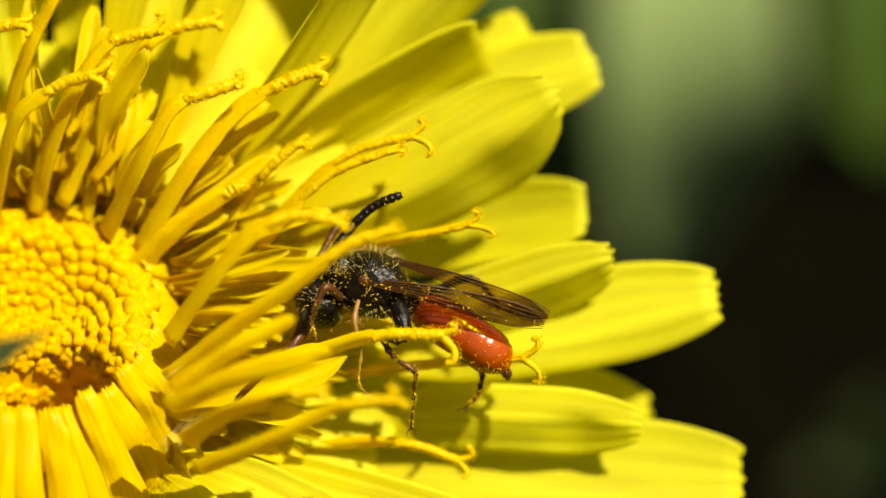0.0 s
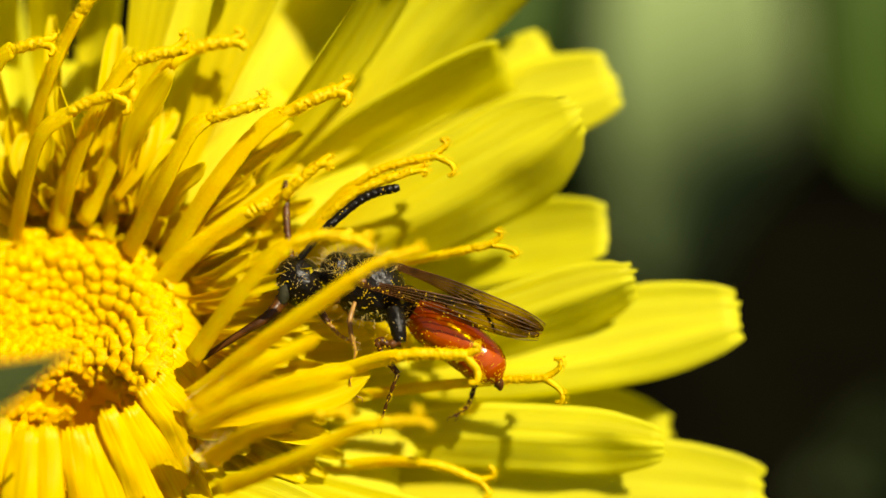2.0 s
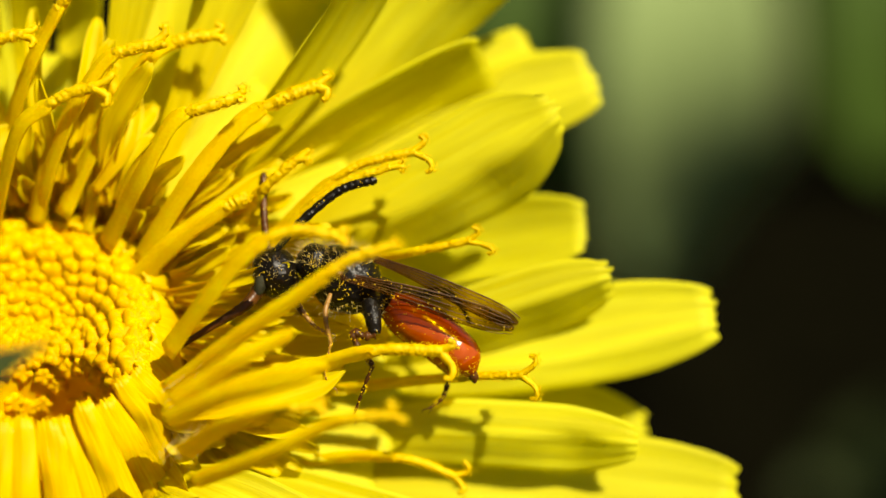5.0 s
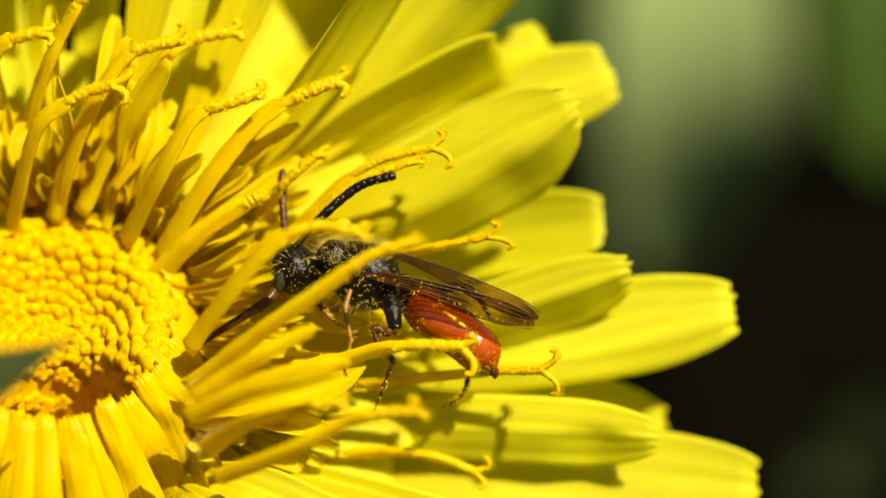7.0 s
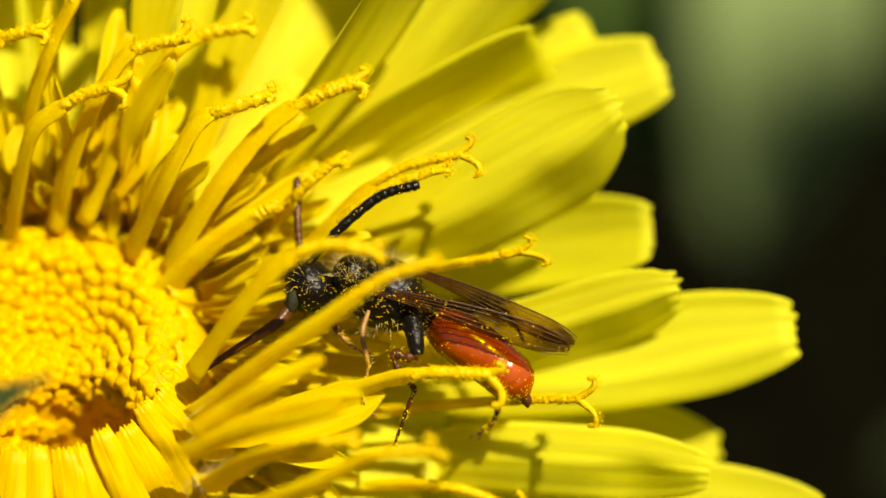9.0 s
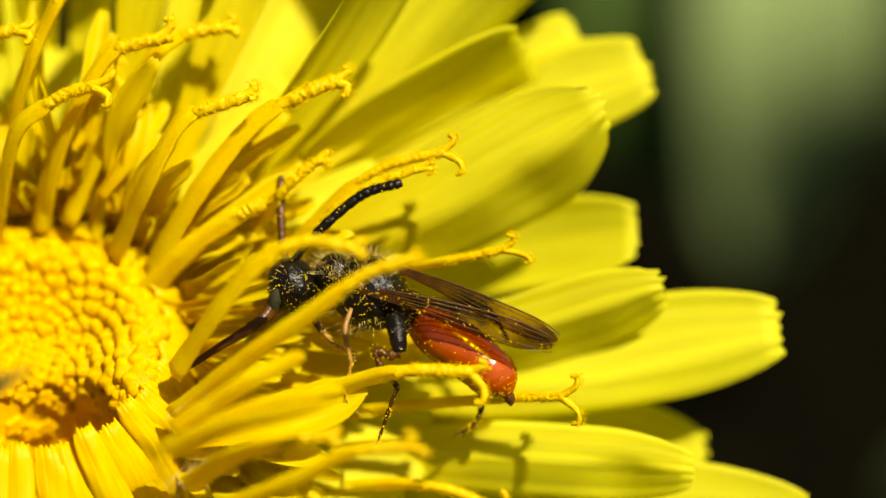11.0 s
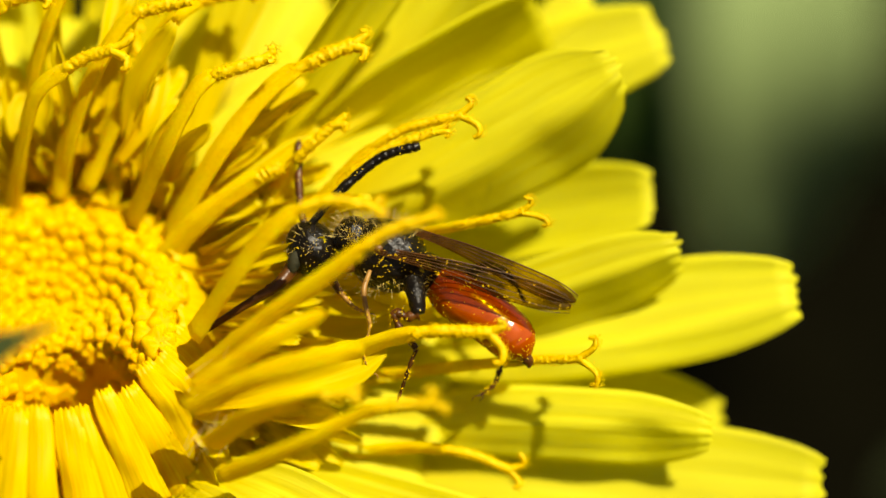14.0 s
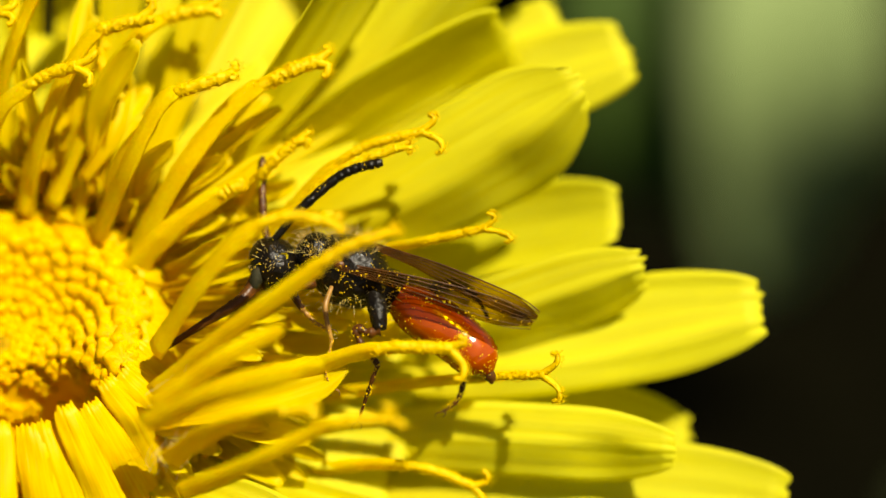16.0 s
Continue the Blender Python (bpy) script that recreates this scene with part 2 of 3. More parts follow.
# ---- ground and the plants behind ----
def ground():
    bm = bmesh.new()
    xs = [-60, -8, -2, -0.8, -0.4] + [-0.3 + 0.03 * i for i in range(21)] + [0.4, 0.8, 2, 8, 60]
    ys = [-60, -8, -2, -0.6, -0.2] + [0.03 * i for i in range(24)] + [0.9, 2, 8, 60]
    grid = [[bm.verts.new((x * 1000, y * 1000, 8 * noise.noise(Vector((x * 9, y * 9, 0))) - 3)) for x in xs] for y in ys]
    for a, b in zip(grid, grid[1:]):
        for i in range(len(xs) - 1):
            bm.faces.new((a[i], a[i + 1], b[i + 1], b[i]))
    tagged(part("ground", bm, SOIL), "garden soil under the plants, its shade put into the colour", "ground", kind="structure")


def leaf_behind(name, points, width, material, label, category, seed, face=(0, 0.2, 1), point=0.5, **more):
    ob = part(name, strap(points, width, face, teeth=0.0, seed=seed, thick=0.4, ridge=0.15, point=point, **more), material)
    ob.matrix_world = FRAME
    tagged(ob, label, category)
    return ob


ground()
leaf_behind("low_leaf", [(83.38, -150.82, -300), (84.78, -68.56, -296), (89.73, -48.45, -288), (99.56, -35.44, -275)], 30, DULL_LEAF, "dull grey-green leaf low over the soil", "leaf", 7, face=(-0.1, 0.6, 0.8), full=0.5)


def plant_behind():
    """A leafy plant that stands behind the flower and hangs its leaves into the sun."""
    plant = new("leafy_plant")
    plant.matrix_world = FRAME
    tagged(plant, "tall leafy plant with drooping pale and dry leaves", "plant")
    heart = Vector((43.84, 172.62, -300))

    def leaf(points, width, material, seed, label="", **more):
        part("leaf", strap([heart, *points], width, (0, 0.25, 1), teeth=0, seed=seed, thick=0.4, ridge=0.15, point=0.6, waist=0.25, **more), material, plant, label)

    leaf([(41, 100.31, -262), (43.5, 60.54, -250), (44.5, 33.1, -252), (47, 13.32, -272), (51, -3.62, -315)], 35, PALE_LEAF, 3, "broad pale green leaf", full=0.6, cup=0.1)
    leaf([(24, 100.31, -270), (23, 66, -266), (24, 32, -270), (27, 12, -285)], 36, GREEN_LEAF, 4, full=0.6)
    leaf([(72, 103.58, -280), (71, 58.42, -274), (71.5, 36, -276), (72.5, 22, -284)], 17, DRY, 5, "dry brown narrow leaf", full=0.6)
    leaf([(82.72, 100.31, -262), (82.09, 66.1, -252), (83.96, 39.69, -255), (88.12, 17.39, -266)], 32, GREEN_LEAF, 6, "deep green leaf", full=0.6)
    back = FRAME.inverted()
    for k in range(4):  # unseen crown leaves, added to keep the sun off the soil
        line = [heart] + [back @ Vector((0.02 + 0.075 * k, y, z)) / MM for y, z in ((0.36, 0.185), (0.46, 0.175), (0.62, 0.14))]
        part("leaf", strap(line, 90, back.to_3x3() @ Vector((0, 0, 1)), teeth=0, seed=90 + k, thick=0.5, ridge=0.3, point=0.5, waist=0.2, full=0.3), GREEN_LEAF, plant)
    down = FRAME.inverted().to_3x3() @ Vector((0, 0, -1))
    drop = (FRAME @ (heart * MM)).z * 1000 + 4
    bm = bmesh.new()
    tube(bm, curve([heart + down * -40, heart, heart + down * drop * 0.4 - Vector((0, 0, 60)), heart + down * drop - Vector((0, 0, 60)) * 0.5], 24), lambda s: 2.5 + 1.5 * s, 12)
    part("stem", bm, CALYX, plant)


plant_behind()

# ---- flower head ----
flower = new("dandelion_flower")
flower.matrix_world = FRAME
tagged(flower, "fully open yellow dandelion flower head on its stem", "flower")

AX = Vector((0.04, 0.6, 0.8)).normalized()
EX = Vector((1, 0, 0)).cross(AX).cross(AX).normalized() * -1
EY = AX.cross(EX)
HEART = Vector((-11.21, -1.84, 0.4))
PIT = (0.75, -2.3)  # the hollow in the heart, off its middle


def petal(points, width, face=(-0.05, 0.3, 0.95), seed=0, skin=PETAL, **more):
    return part("petal", strap(points, width, face, seed=seed, **more), skin, flower)


petal([(-8.1, 0.1, -3.2), (-3.2, 3.35, -3.2), (1.15, 5.8, -3.2)], 3.6, (0.42, -0.7, 0.5), seed=1, end=0.2, cup=0.1)
petal([(-7.79, 0.1, -3.6), (-2.03, 4.16, -4.2), (2.46, 6.6, -4.6)], 1.5, seed=60, end=0.25)
petal([(-7.63, -0.65, -3.4), (-1.43, 3.51, -4.0), (4.44, 5.46, -4.0)], 2.6, seed=2, end=0.3, crease=0.5, slope=0.8)
petal([(-7.5, -1.47, -2.6), (-1.52, 1.55, -1.5), (3.07, 4.13, -0.6)], 2.9, (-0.2, 0.1, 0.95), seed=3, cup=0.1, crease=0.3, slope=1.7, teeth=0.3, end=0.6)
petal([(-7.93, 0.34, -2.2), (-3.98, 3.93, -3), (-1.07, 7.18, -2.8), (2.5, 10.3, -1.0)], 2.8, (-0.1, 0.2, 0.95), seed=4, crease=0.35, slope=1.5)
petal([(-8.53, 0.68, -2.8), (-6.15, 4.88, -5), (-3.97, 8.34, -6), (-2.2, 11.2, -1.5)], 2.6, seed=5)
petal([(-8.88, 0.83, -2), (-7.27, 4.87, -1.6), (-6.13, 7.68, -1), (-5.14, 9.86, 0), (-4.5, 11.2, 4.0)], 1.9, (0.35, 0.2, 0.9), seed=6)
petal([(-9.73, 1.02, -3), (-8.73, 5.33, -4.4), (-7.97, 8.52, -5), (-7.53, 10.61, -5)], 1.9, (-0.3, 0.2, 0.9), seed=7)
petal([(-10.23, 1.17, -2.6), (-9.49, 5.1, -2.2), (-8.73, 8.04, -1.2), (-8.15, 9.65, -0.5), (-7.6, 11.0, 4.0)], 1.5, (0.3, 0.2, 0.9), seed=8)
petal([(-11.07, 1.18, -3), (-11.22, 5.51, -4.4), (-10.72, 8.42, -3.4), (-10.08, 9.87, -1.5)], 1.5, (-0.2, 0.2, 0.9), seed=9)
petal([(-11.65, 1.18, -3), (-12.54, 5.31, -4.2), (-11.95, 8.18, -2), (-11.31, 9.44, -0.6), (-10.8, 11.0, 3.5)], 1.5, (0.3, 0.2, 0.9), seed=10)
petal([(-12.57, 1.02, -3), (-13.68, 4.95, -4), (-13.45, 7.85, -2), (-12.72, 9.16, 0), (-12.28, 9.41, 1)], 1.5, seed=11)
petal([(-7.36, -1.2, -5.0), (-1.48, 0.02, -5.6), (4.15, 0.93, -3.2)], 2.6, seed=12, end=0.35)
petal([(-6.29, -2.44, -2.2), (-0.39, -2.1, -1.8), (4.68, -0.55, -1.2)], 2.0, (-0.1, 0.1, 0.95), seed=13, cup=0.1, crease=0.05, slope=1.4, teeth=0.3, end=0.45)
petal([(-7.07, -2.98, -3), (0.27, -2.77, -2.7), (7.82, -1.57, -2.1)], 2.75, seed=14, end=0.4, crease=0.45, slope=0.9)
petal([(-6.9, -4.25, -4.2), (-0.07, -4.53, -4.4), (6.08, -5.19, -4.2)], 2.5, seed=15, end=0.5)
petal([(-6.59, -5.45, -2), (-0.39, -4.99, -1.5), (5.51, -5.21, -0.9)], 1.95, (0, 0.1, 0.95), seed=16, cup=0.1, crease=0.1, slope=0.85, hump=0.35, teeth=0.15, end=0.5)
petal([(-7.2, -6.29, -2.8), (0.26, -6.5, -2.5), (8.49, -6.89, -2.1)], 3.2, seed=17, end=0.35)
petal([(-7.95, -5.97, -0.4), (-5.61, -6.55, 0.6), (-2.19, -8.05, 1.2)], 1.6, (0, 0.3, 0.95), seed=18)
petal([(-8.31, -6.36, 0.2), (-6.87, -7.25, 1.4), (-5.41, -9.5, 2.2)], 1.8, (0, 0.4, 0.9), seed=19)
petal([(-7.96, -5.78, -1.4), (-4.81, -6.63, -0.6), (0.56, -7.92, 0.2)], 1.8, (0, 0.3, 0.95), seed=20)
petal([(-8.92, 0.7, -4), (-7.05, 5.2, -6.5), (-5.37, 9.15, -7.6), (-3.71, 12.21, -7.4)], 2.6, seed=54)
# A ray on edge, turned from the sun.
petal([(-8.2, 0.5, -1.9), (-5.7, 3.1, -1.5), (-2.8, 6.9, -0.4), (-1.2, 9.6, 2.8)], 2.6, (0.72, -0.55, 0.4), seed=55, cup=0.3)
petal([(-7.4, -3.0, -1.2), (-4.6, -2.4, -0.9), (-1.6, -2.2, -1.2)], 1.4, seed=56, skin=YOUNG, end=0.5)
# Inner, shorter rays that close the gaps round the heart.
petal([(-8.52, -0.63, -1.8), (-5.94, 0.67, -2), (-2.71, 2.33, -2.6)], 1.5, seed=21)
petal([(-8.35, -1.61, -1.8), (-5.93, -0.64, -1.9), (-2.2, 0.67, -2.3)], 1.5, seed=22)
petal([(-8.19, -2.42, -1.8), (-5.75, -1.77, -1.8), (-2.37, -1.13, -2.3)], 1.5, seed=23)
petal([(-8.15, -3.22, -1.6), (-5.74, -2.9, -1.7), (-1.7, -2.61, -2.2)], 1.5, seed=24)
petal([(-8.15, -4.03, -1.6), (-5.54, -4.01, -1.4), (-1.37, -3.89, -1.9)], 1.5, seed=25)
petal([(-8.28, -4.82, -1.4), (-5.52, -4.96, -1.2), (-1.52, -5.16, -1.6)], 1.6, seed=26)
petal([(-8.41, -5.6, -1.2), (-5.81, -5.89, -1), (-2, -6.28, -1.5)], 1.6, seed=27)
petal([(-9.49, 0.18, -1.8), (-7.47, 2.32, -2.4), (-5.23, 4.85, -3)], 1.4, seed=28)
petal([(-10.35, 0.67, -2), (-8.99, 2.99, -2.6), (-7.63, 5.9, -3.4)], 1.3, seed=29)
petal([(-11.16, 1, -2), (-10.52, 3.17, -2.8), (-9.86, 6.09, -3.6)], 1.3, seed=43)
petal([(-11.98, 1, -2), (-11.85, 3.17, -2.8), (-11.71, 5.92, -3.6)], 1.3, seed=44)
petal([(-12.79, 1, -2), (-13.18, 3.17, -2.8), (-13.57, 5.92, -3.6)], 1.3, seed=45)
# Broad young rays low on the near side.
petal([(-7.41, -4.43, 0.9), (-5.08, -3.8, 1.2), (-2.65, -3.03, 1.2)], 1.2, (0, 0.2, 0.95), seed=46, skin=YOUNG, end=0.8, teeth=0.1)
petal([(-8.57, -5.28, -1.2), (-6.9, -6.19, -0.8), (-4.81, -7.9, -0.6)], 1.5, (0, 0.35, 0.95), seed=50, skin=YOUNG)
petal([(-8.93, -5.62, -1.4), (-7.86, -6.98, -0.8), (-6.65, -8.93, -0.2)], 1.6, (0, 0.4, 0.9), seed=51, skin=YOUNG)
# The rest of the ring, round the far side of the disc.
for i, turn in enumerate(range(108, 300, 15)):
    a = radians(turn + (i * 37) % 7)
    out = EX * math.cos(a) + EY * math.sin(a)
    long = 15 + (i * 29) % 4
    petal([HEART - AX * 3 + out * 3.6, HEART - AX * 1.2 + out * 9, HEART + AX * (0.6 + (i % 3) * 0.6) + out * long], 2.2, AX, seed=30 + i)


def disc():
    """The heart of closed florets: five-lobed tops on columns, smaller and deeper towards the middle."""
    def bud_mesh():
        bm = bmesh.new()
        rings = []
        for h, r, lobe in ((-1.8, 0.8, 0), (-0.5, 0.98, 0.03), (-0.05, 1.06, 0.08), (0.2, 1.0, 0.13), (0.38, 0.8, 0.17), (0.42, 0.42, 0.15)):
            rings.append([bm.verts.new(Vector((math.cos(b), math.sin(b), 0)) * r * (1 + lobe * math.cos(5 * b)) + Vector((0, 0, h + lobe * 0.5 * math.cos(5 * b)))) for b in [2 * math.pi * j / 20 for j in range(20)]])
        mid = bm.verts.new((0, 0, 0.28))
        for a, b in zip(rings, rings[1:]):
            for j in range(20):
                bm.faces.new((a[j], a[(j + 1) % 20], b[(j + 1) % 20], b[j]))
        for j in range(20):
            bm.faces.new((rings[-1][j], rings[-1][(j + 1) % 20], mid))
        return bm

    rng = random.Random(5)
    first = part("floret_bud", bud_mesh(), BUD, flower)
    spots = []
    count = 175
    for i in range(count):
        r = 3.15 * ((i + 0.6) / count) ** 0.62
        a = i * 2.39996 + rng.uniform(-0.05, 0.05)
        size = 0.235 + 0.185 * (r / 3.15) ** 1.3
        high = -0.9 + 1.0 * min(1, r / 2.6) ** 1.6 - (0.25 * max(0, r - 2.6)) + rng.uniform(-0.05, 0.05)
        spots.append((r, a, size, high))
    for i, (r, a, size, high) in enumerate(spots):
        ob = first if i == 0 else new("floret_bud", first.data)
        ob.parent = flower
        out = EX * math.cos(a) + EY * math.sin(a)
        q = HEART + out * r + AX * high
        pit = ((r * math.cos(a) - PIT[0]) / 1.6) ** 2 + ((r * math.sin(a) - PIT[1]) / 1.25) ** 2
        deep = 4.6 * math.exp(-pit * pit)
        q -= AX * deep
        size *= 1 - 0.1 * math.exp(-pit * pit)
        slope = 2 * pit * (EX * (r * math.cos(a) - PIT[0]) / 1.6**2 + EY * (r * math.sin(a) - PIT[1]) / 1.25**2)
        lean = (AX + out * (0.1 + 0.12 * r) * (1 - math.exp(-pit * pit)) - slope * 0.9 * deep + Vector([rng.gauss(0, 0.05) for _ in range(3)])).normalized()
        turn = lean.to_track_quat("Z", "Y").to_matrix().to_4x4() @ Matrix.Rotation(rng.uniform(0, 6), 4, "Z")
        ob.matrix_local = Matrix.Translation(q * MM) @ turn @ Matrix.Diagonal((size, size * rng.uniform(0.88, 1.1), size * rng.uniform(0.9, 1.3), 1))
    for i in range(38):
        a = 2 * math.pi * (i + rng.uniform(-0.2, 0.2)) / 38
        out = EX * math.cos(a) + EY * math.sin(a)
        wide = rng.uniform(0.34, 0.48)
        top = HEART + out * (3.3 + rng.uniform(-0.1, 0.12)) + AX * rng.uniform(-0.35, 0.25)
        flare = 1 - 0.75 * max(0, math.cos(a))
        bm = strap([top - AX * 3.4 + out * 5.0 * flare, top - AX * 1.8 + out * 2.8 * flare, top - AX * 0.6 + out * 1.0 * (flare + 0.3), top + AX * 0.1], wide * 2, out + AX * 0.3, cup=-0.5, teeth=0.2, seed=200 + i, thick=0.12, nu=12, nv=16, ridge=0.03, waist=1.5, full=0.8, end=0.25, wavy=0.25)
        part("outer_bud", bm, COLUMN, flower)
    for i in range(25):
        a = 2 * math.pi * (i + rng.uniform(-0.3, 0.3)) / 25
        out = EX * math.cos(a) + EY * math.sin(a)
        if math.sin(a) < -0.2 or math.cos(a) > 0.75:
            continue
        ob = new("floret_bud", first.data)
        ob.parent = flower
        turn = (AX + out * rng.uniform(0.3, 0.8)).normalized().to_track_quat("Z", "Y").to_matrix().to_4x4() @ Matrix.Rotation(rng.uniform(0, 6), 4, "Z")
        size = rng.uniform(0.36, 0.48)
        q = HEART + out * rng.uniform(3.2, 3.45) + AX * rng.uniform(-0.35, 0.1)
        ob.matrix_local = Matrix.Translation(q * MM) @ turn @ Matrix.Diagonal((size, size, size * rng.uniform(1, 1.5), 1))
    bm = bmesh.new()
    rings = []
    for k in range(1, 19):
        ring = []
        for j in range(48):
            a = 2 * math.pi * j / 48
            r = 3.25 * k / 18
            pit = ((r * math.cos(a) - PIT[0]) / 1.6) ** 2 + ((r * math.sin(a) - PIT[1]) / 1.25) ** 2
            high = -0.9 + 1.0 * min(1, r / 2.6) ** 1.6 - 0.25 * max(0, r - 2.6) - 4.6 * math.exp(-pit * pit) - 0.14
            ring.append(bm.verts.new(HEART + (EX * math.cos(a) + EY * math.sin(a)) * r + AX * high))
        rings.append(ring)
    for a, b in zip(rings, rings[1:]):
        for j in range(48):
            bm.faces.new((a[j], a[(j + 1) % 48], b[(j + 1) % 48], b[j]))
    bm.faces.new(rings[0])
    part("disc_floor", bm, BUD, flower)
    bm = bmesh.new()
    blob(bm, HEART - AX * 5.4, (3.1, 3.1, 2.2), AX.to_track_quat("Z", "Y").to_matrix().to_4x4())
    part("receptacle", bm, BUD, flower)
    bm = bmesh.new()
    foot = HEART - AX * 5
    tube(bm, curve([foot - AX * 6, foot - AX * 3, foot + AX * 0.6], 12), lambda s: 1.6 + 2.9 * s**0.6, 24, 0.05)
    part("calyx", bm, CALYX, flower, "green cup of bracts under the petals")
    down = FRAME.inverted().to_3x3() @ Vector((0, 0, -1))
    bm = bmesh.new()
    start = foot - AX * 5.5
    height = (FRAME @ (start * MM)).z * 1000 + 2
    tube(bm, curve([start, start - AX * 12 + down * 12, start - AX * 16 + down * (height - 60), start - AX * 16 + down * (height - 16 * 0.85)], 40), lambda s: 1.7 + 0.5 * s, 12, 0.03)
    part("stem", bm, CALYX, flower, "hollow green stem")


disc()


def style(points, brush=0.55, r=0.2, lobes=((0.5, 0.4, 0.1), (0.5, -0.4, 0.1)), seed=0, pollen=150, bare=False):
    """A yellow anther tube with a pollen-dusted brush and a forked, curling stigma."""
    rng = random.Random(seed)
    r *= 1.18
    pollen = int(pollen * 4.2)
    line = curve(points, 44)
    slim = 0.68
    cut = 44 if bare else int(brush * 44) + 2
    bm = bmesh.new()

    def girth(s):
        end = max(0.25, math.sqrt(max(0, 1 - ((s - 0.9) / 0.11) ** 2))) if s > 0.9 else 1
        return r * (1.38 - 0.48 * s * cut / 44) * (1 + 0.03 * math.sin(s * 17 + seed)) * end

    tube(bm, line[: cut + 1], girth, 20, 0.12, 0.5, None, 0.08)
    body = part("style", bm, STYLE, flower)
    if bare:
        return body
    fine = curve(line[max(0, cut - 4) :], 90)
    bm = bmesh.new()
    tube(bm, fine, lambda s: r * slim * min(1, 0.3 + s * 4) * (1 + 0.06 * math.sin(s * 23 + seed)), 14, 0.22)
    part("brush", bm, STIGMA, body, "pollen-covered orange brush")
    end = line[-1]
    back = (line[-1] - line[-4]).normalized()
    arms = []
    for lobe in lobes:
        way = Vector(lobe)
        size = way.length
        tip = end + way
        hook = tip + (way.normalized() * 0.15 - back * 0.55) * size * 0.55
        arm = curve([end - back * 0.1, end + way * 0.55 + back * 0.12, tip, hook], 16)
        bm = bmesh.new()
        tube(bm, arm, lambda s: r * slim * (0.8 - 0.35 * s), 8, 0.35)
        part("stigma", bm, STIGMA, body)
        arms.append(arm)
    dots = []
    for _ in range(pollen):
        if rng.random() < 0.3:
            c, rr = rng.choice(rng.choice(arms)), r * 0.5
        else:
            k = int((brush - 0.04 + (1.03 - brush) * rng.random()) * 44)
            c, rr = line[min(44, k)], r * 0.8
        c = c.lerp(c + back * 0.15, rng.random())
        dots.append(c + Vector([rng.gauss(0, 1) for _ in range(3)]).normalized() * rr * rng.uniform(0.85, 1.3))
    for _ in range(40):
        c = rng.choice(line[8:])
        dots.append(c + Vector([rng.gauss(0, 1) for _ in range(3)]).normalized() * r * rng.uniform(0.8, 1.1))
    bm = bmesh.new()
    grains(bm, dots, 0.0155, rng)
    tagged(part("pollen", bm, POLLEN, body), kind="stuff")
    return body


style([(-6.54, -1.28, -1.6), (-4.16, 1.12, -0.4), (-2.56, 2.43, 0.1), (-0.76, 2.93, 0.3)], 0.55, 0.15, ((0.2, 0.4, 0), (0.45, -0.5, 0.1)), 1, 220)
style([(-5.86, -0.95, -1.4), (-4.46, 0.64, -0.2), (-3.01, 1.88, 0.3), (-1.45, 2.49, 0.5)], 0.45, 0.14, ((0.3, 0.15, 0), (0.35, -0.1, 0.1)), 2, 240)
style([(-4.96, -1.29, -2), (-2.63, -0.22, -1.2), (-0.85, 0.14, -0.4), (0.8, 0.48, 0)], 0.7, 0.13, ((0.1, 0.35, 0.1), (0.6, -0.3, 0.1)), 3, 220)
style([(-5.61, -4.23, -2), (-1.98, -3.63, -1), (0.72, -3.3, 0), (2.26, -3.2, 0.5)], 0.68, 0.14, ((0.3, 0.5, 0.1), (0.35, -0.6, 0.1)), 4, 260)
style([(-7.16, -5.03, -0.4), (-4.03, -3.26, 1.0), (-1.87, -2.52, 1.6), (0.02, -2.48, 1.7)], 0.66, 0.19, ((0.25, 0.25, 0.1), (0.25, -0.7, 0.1)), 5, 240)
style([(-8.49, -0.14, -0.8), (-7.08, 1.89, 0.1), (-5.64, 3.58, 0.4), (-4.39, 4.34, 0.5), (-3.47, 4.72, 0.4)], 0.62, 0.22, ((0.25, 0.3, 0), (0.25, -0.35, 0.1)), 6, 240)
style([(-9.45, 0.33, -0.8), (-8.23, 2.17, 0.6), (-7.32, 3.61, 1), (-6.46, 4.01, 1.1), (-5.68, 4.26, 1)], 0.6, 0.2, ((0.2, 0.3, 0), (0.2, -0.05, 0.2)), 7, 200)
style([(-10.77, 1.13, -1), (-9.36, 3.8, -0.4), (-8.19, 5.51, -0.2), (-7.28, 6.01, -0.2), (-6.48, 6.15, -0.3)], 0.66, 0.2, ((0.2, 0.3, 0), (0.35, -0.15, 0.1)), 8, 200)
style([(-11.83, 0.18, -2.2), (-11.18, 1.92, -0.6), (-10.28, 3.73, 0.4), (-9.27, 5.23, 0.8), (-8.48, 5.6, 0.9), (-7.9, 5.71, 0.9)], 0.68, 0.2, ((0.3, 0.5, 0), (0.3, 0.0, 0.1)), 9, 180)
style([(-13.12, 0.02, -2), (-12.36, 1.75, -0.4), (-11.57, 3.39, 0.8), (-10.71, 4, 1.2), (-10.08, 4.34, 1.3), (-9.37, 4.51, 1.4)], 0.6, 0.19, ((0.45, 0.35, 0), (0.35, -0.45, 0.1)), 10, 180)
style([(-12.36, 3.21, -1), (-11.62, 4.86, 0), (-10.8, 6.35, 0.5), (-9.88, 7.69, 0.8)], 0.75, 0.19, ((0.3, 0.3, 0), (0.3, -0.1, 0.1)), 11, 160)
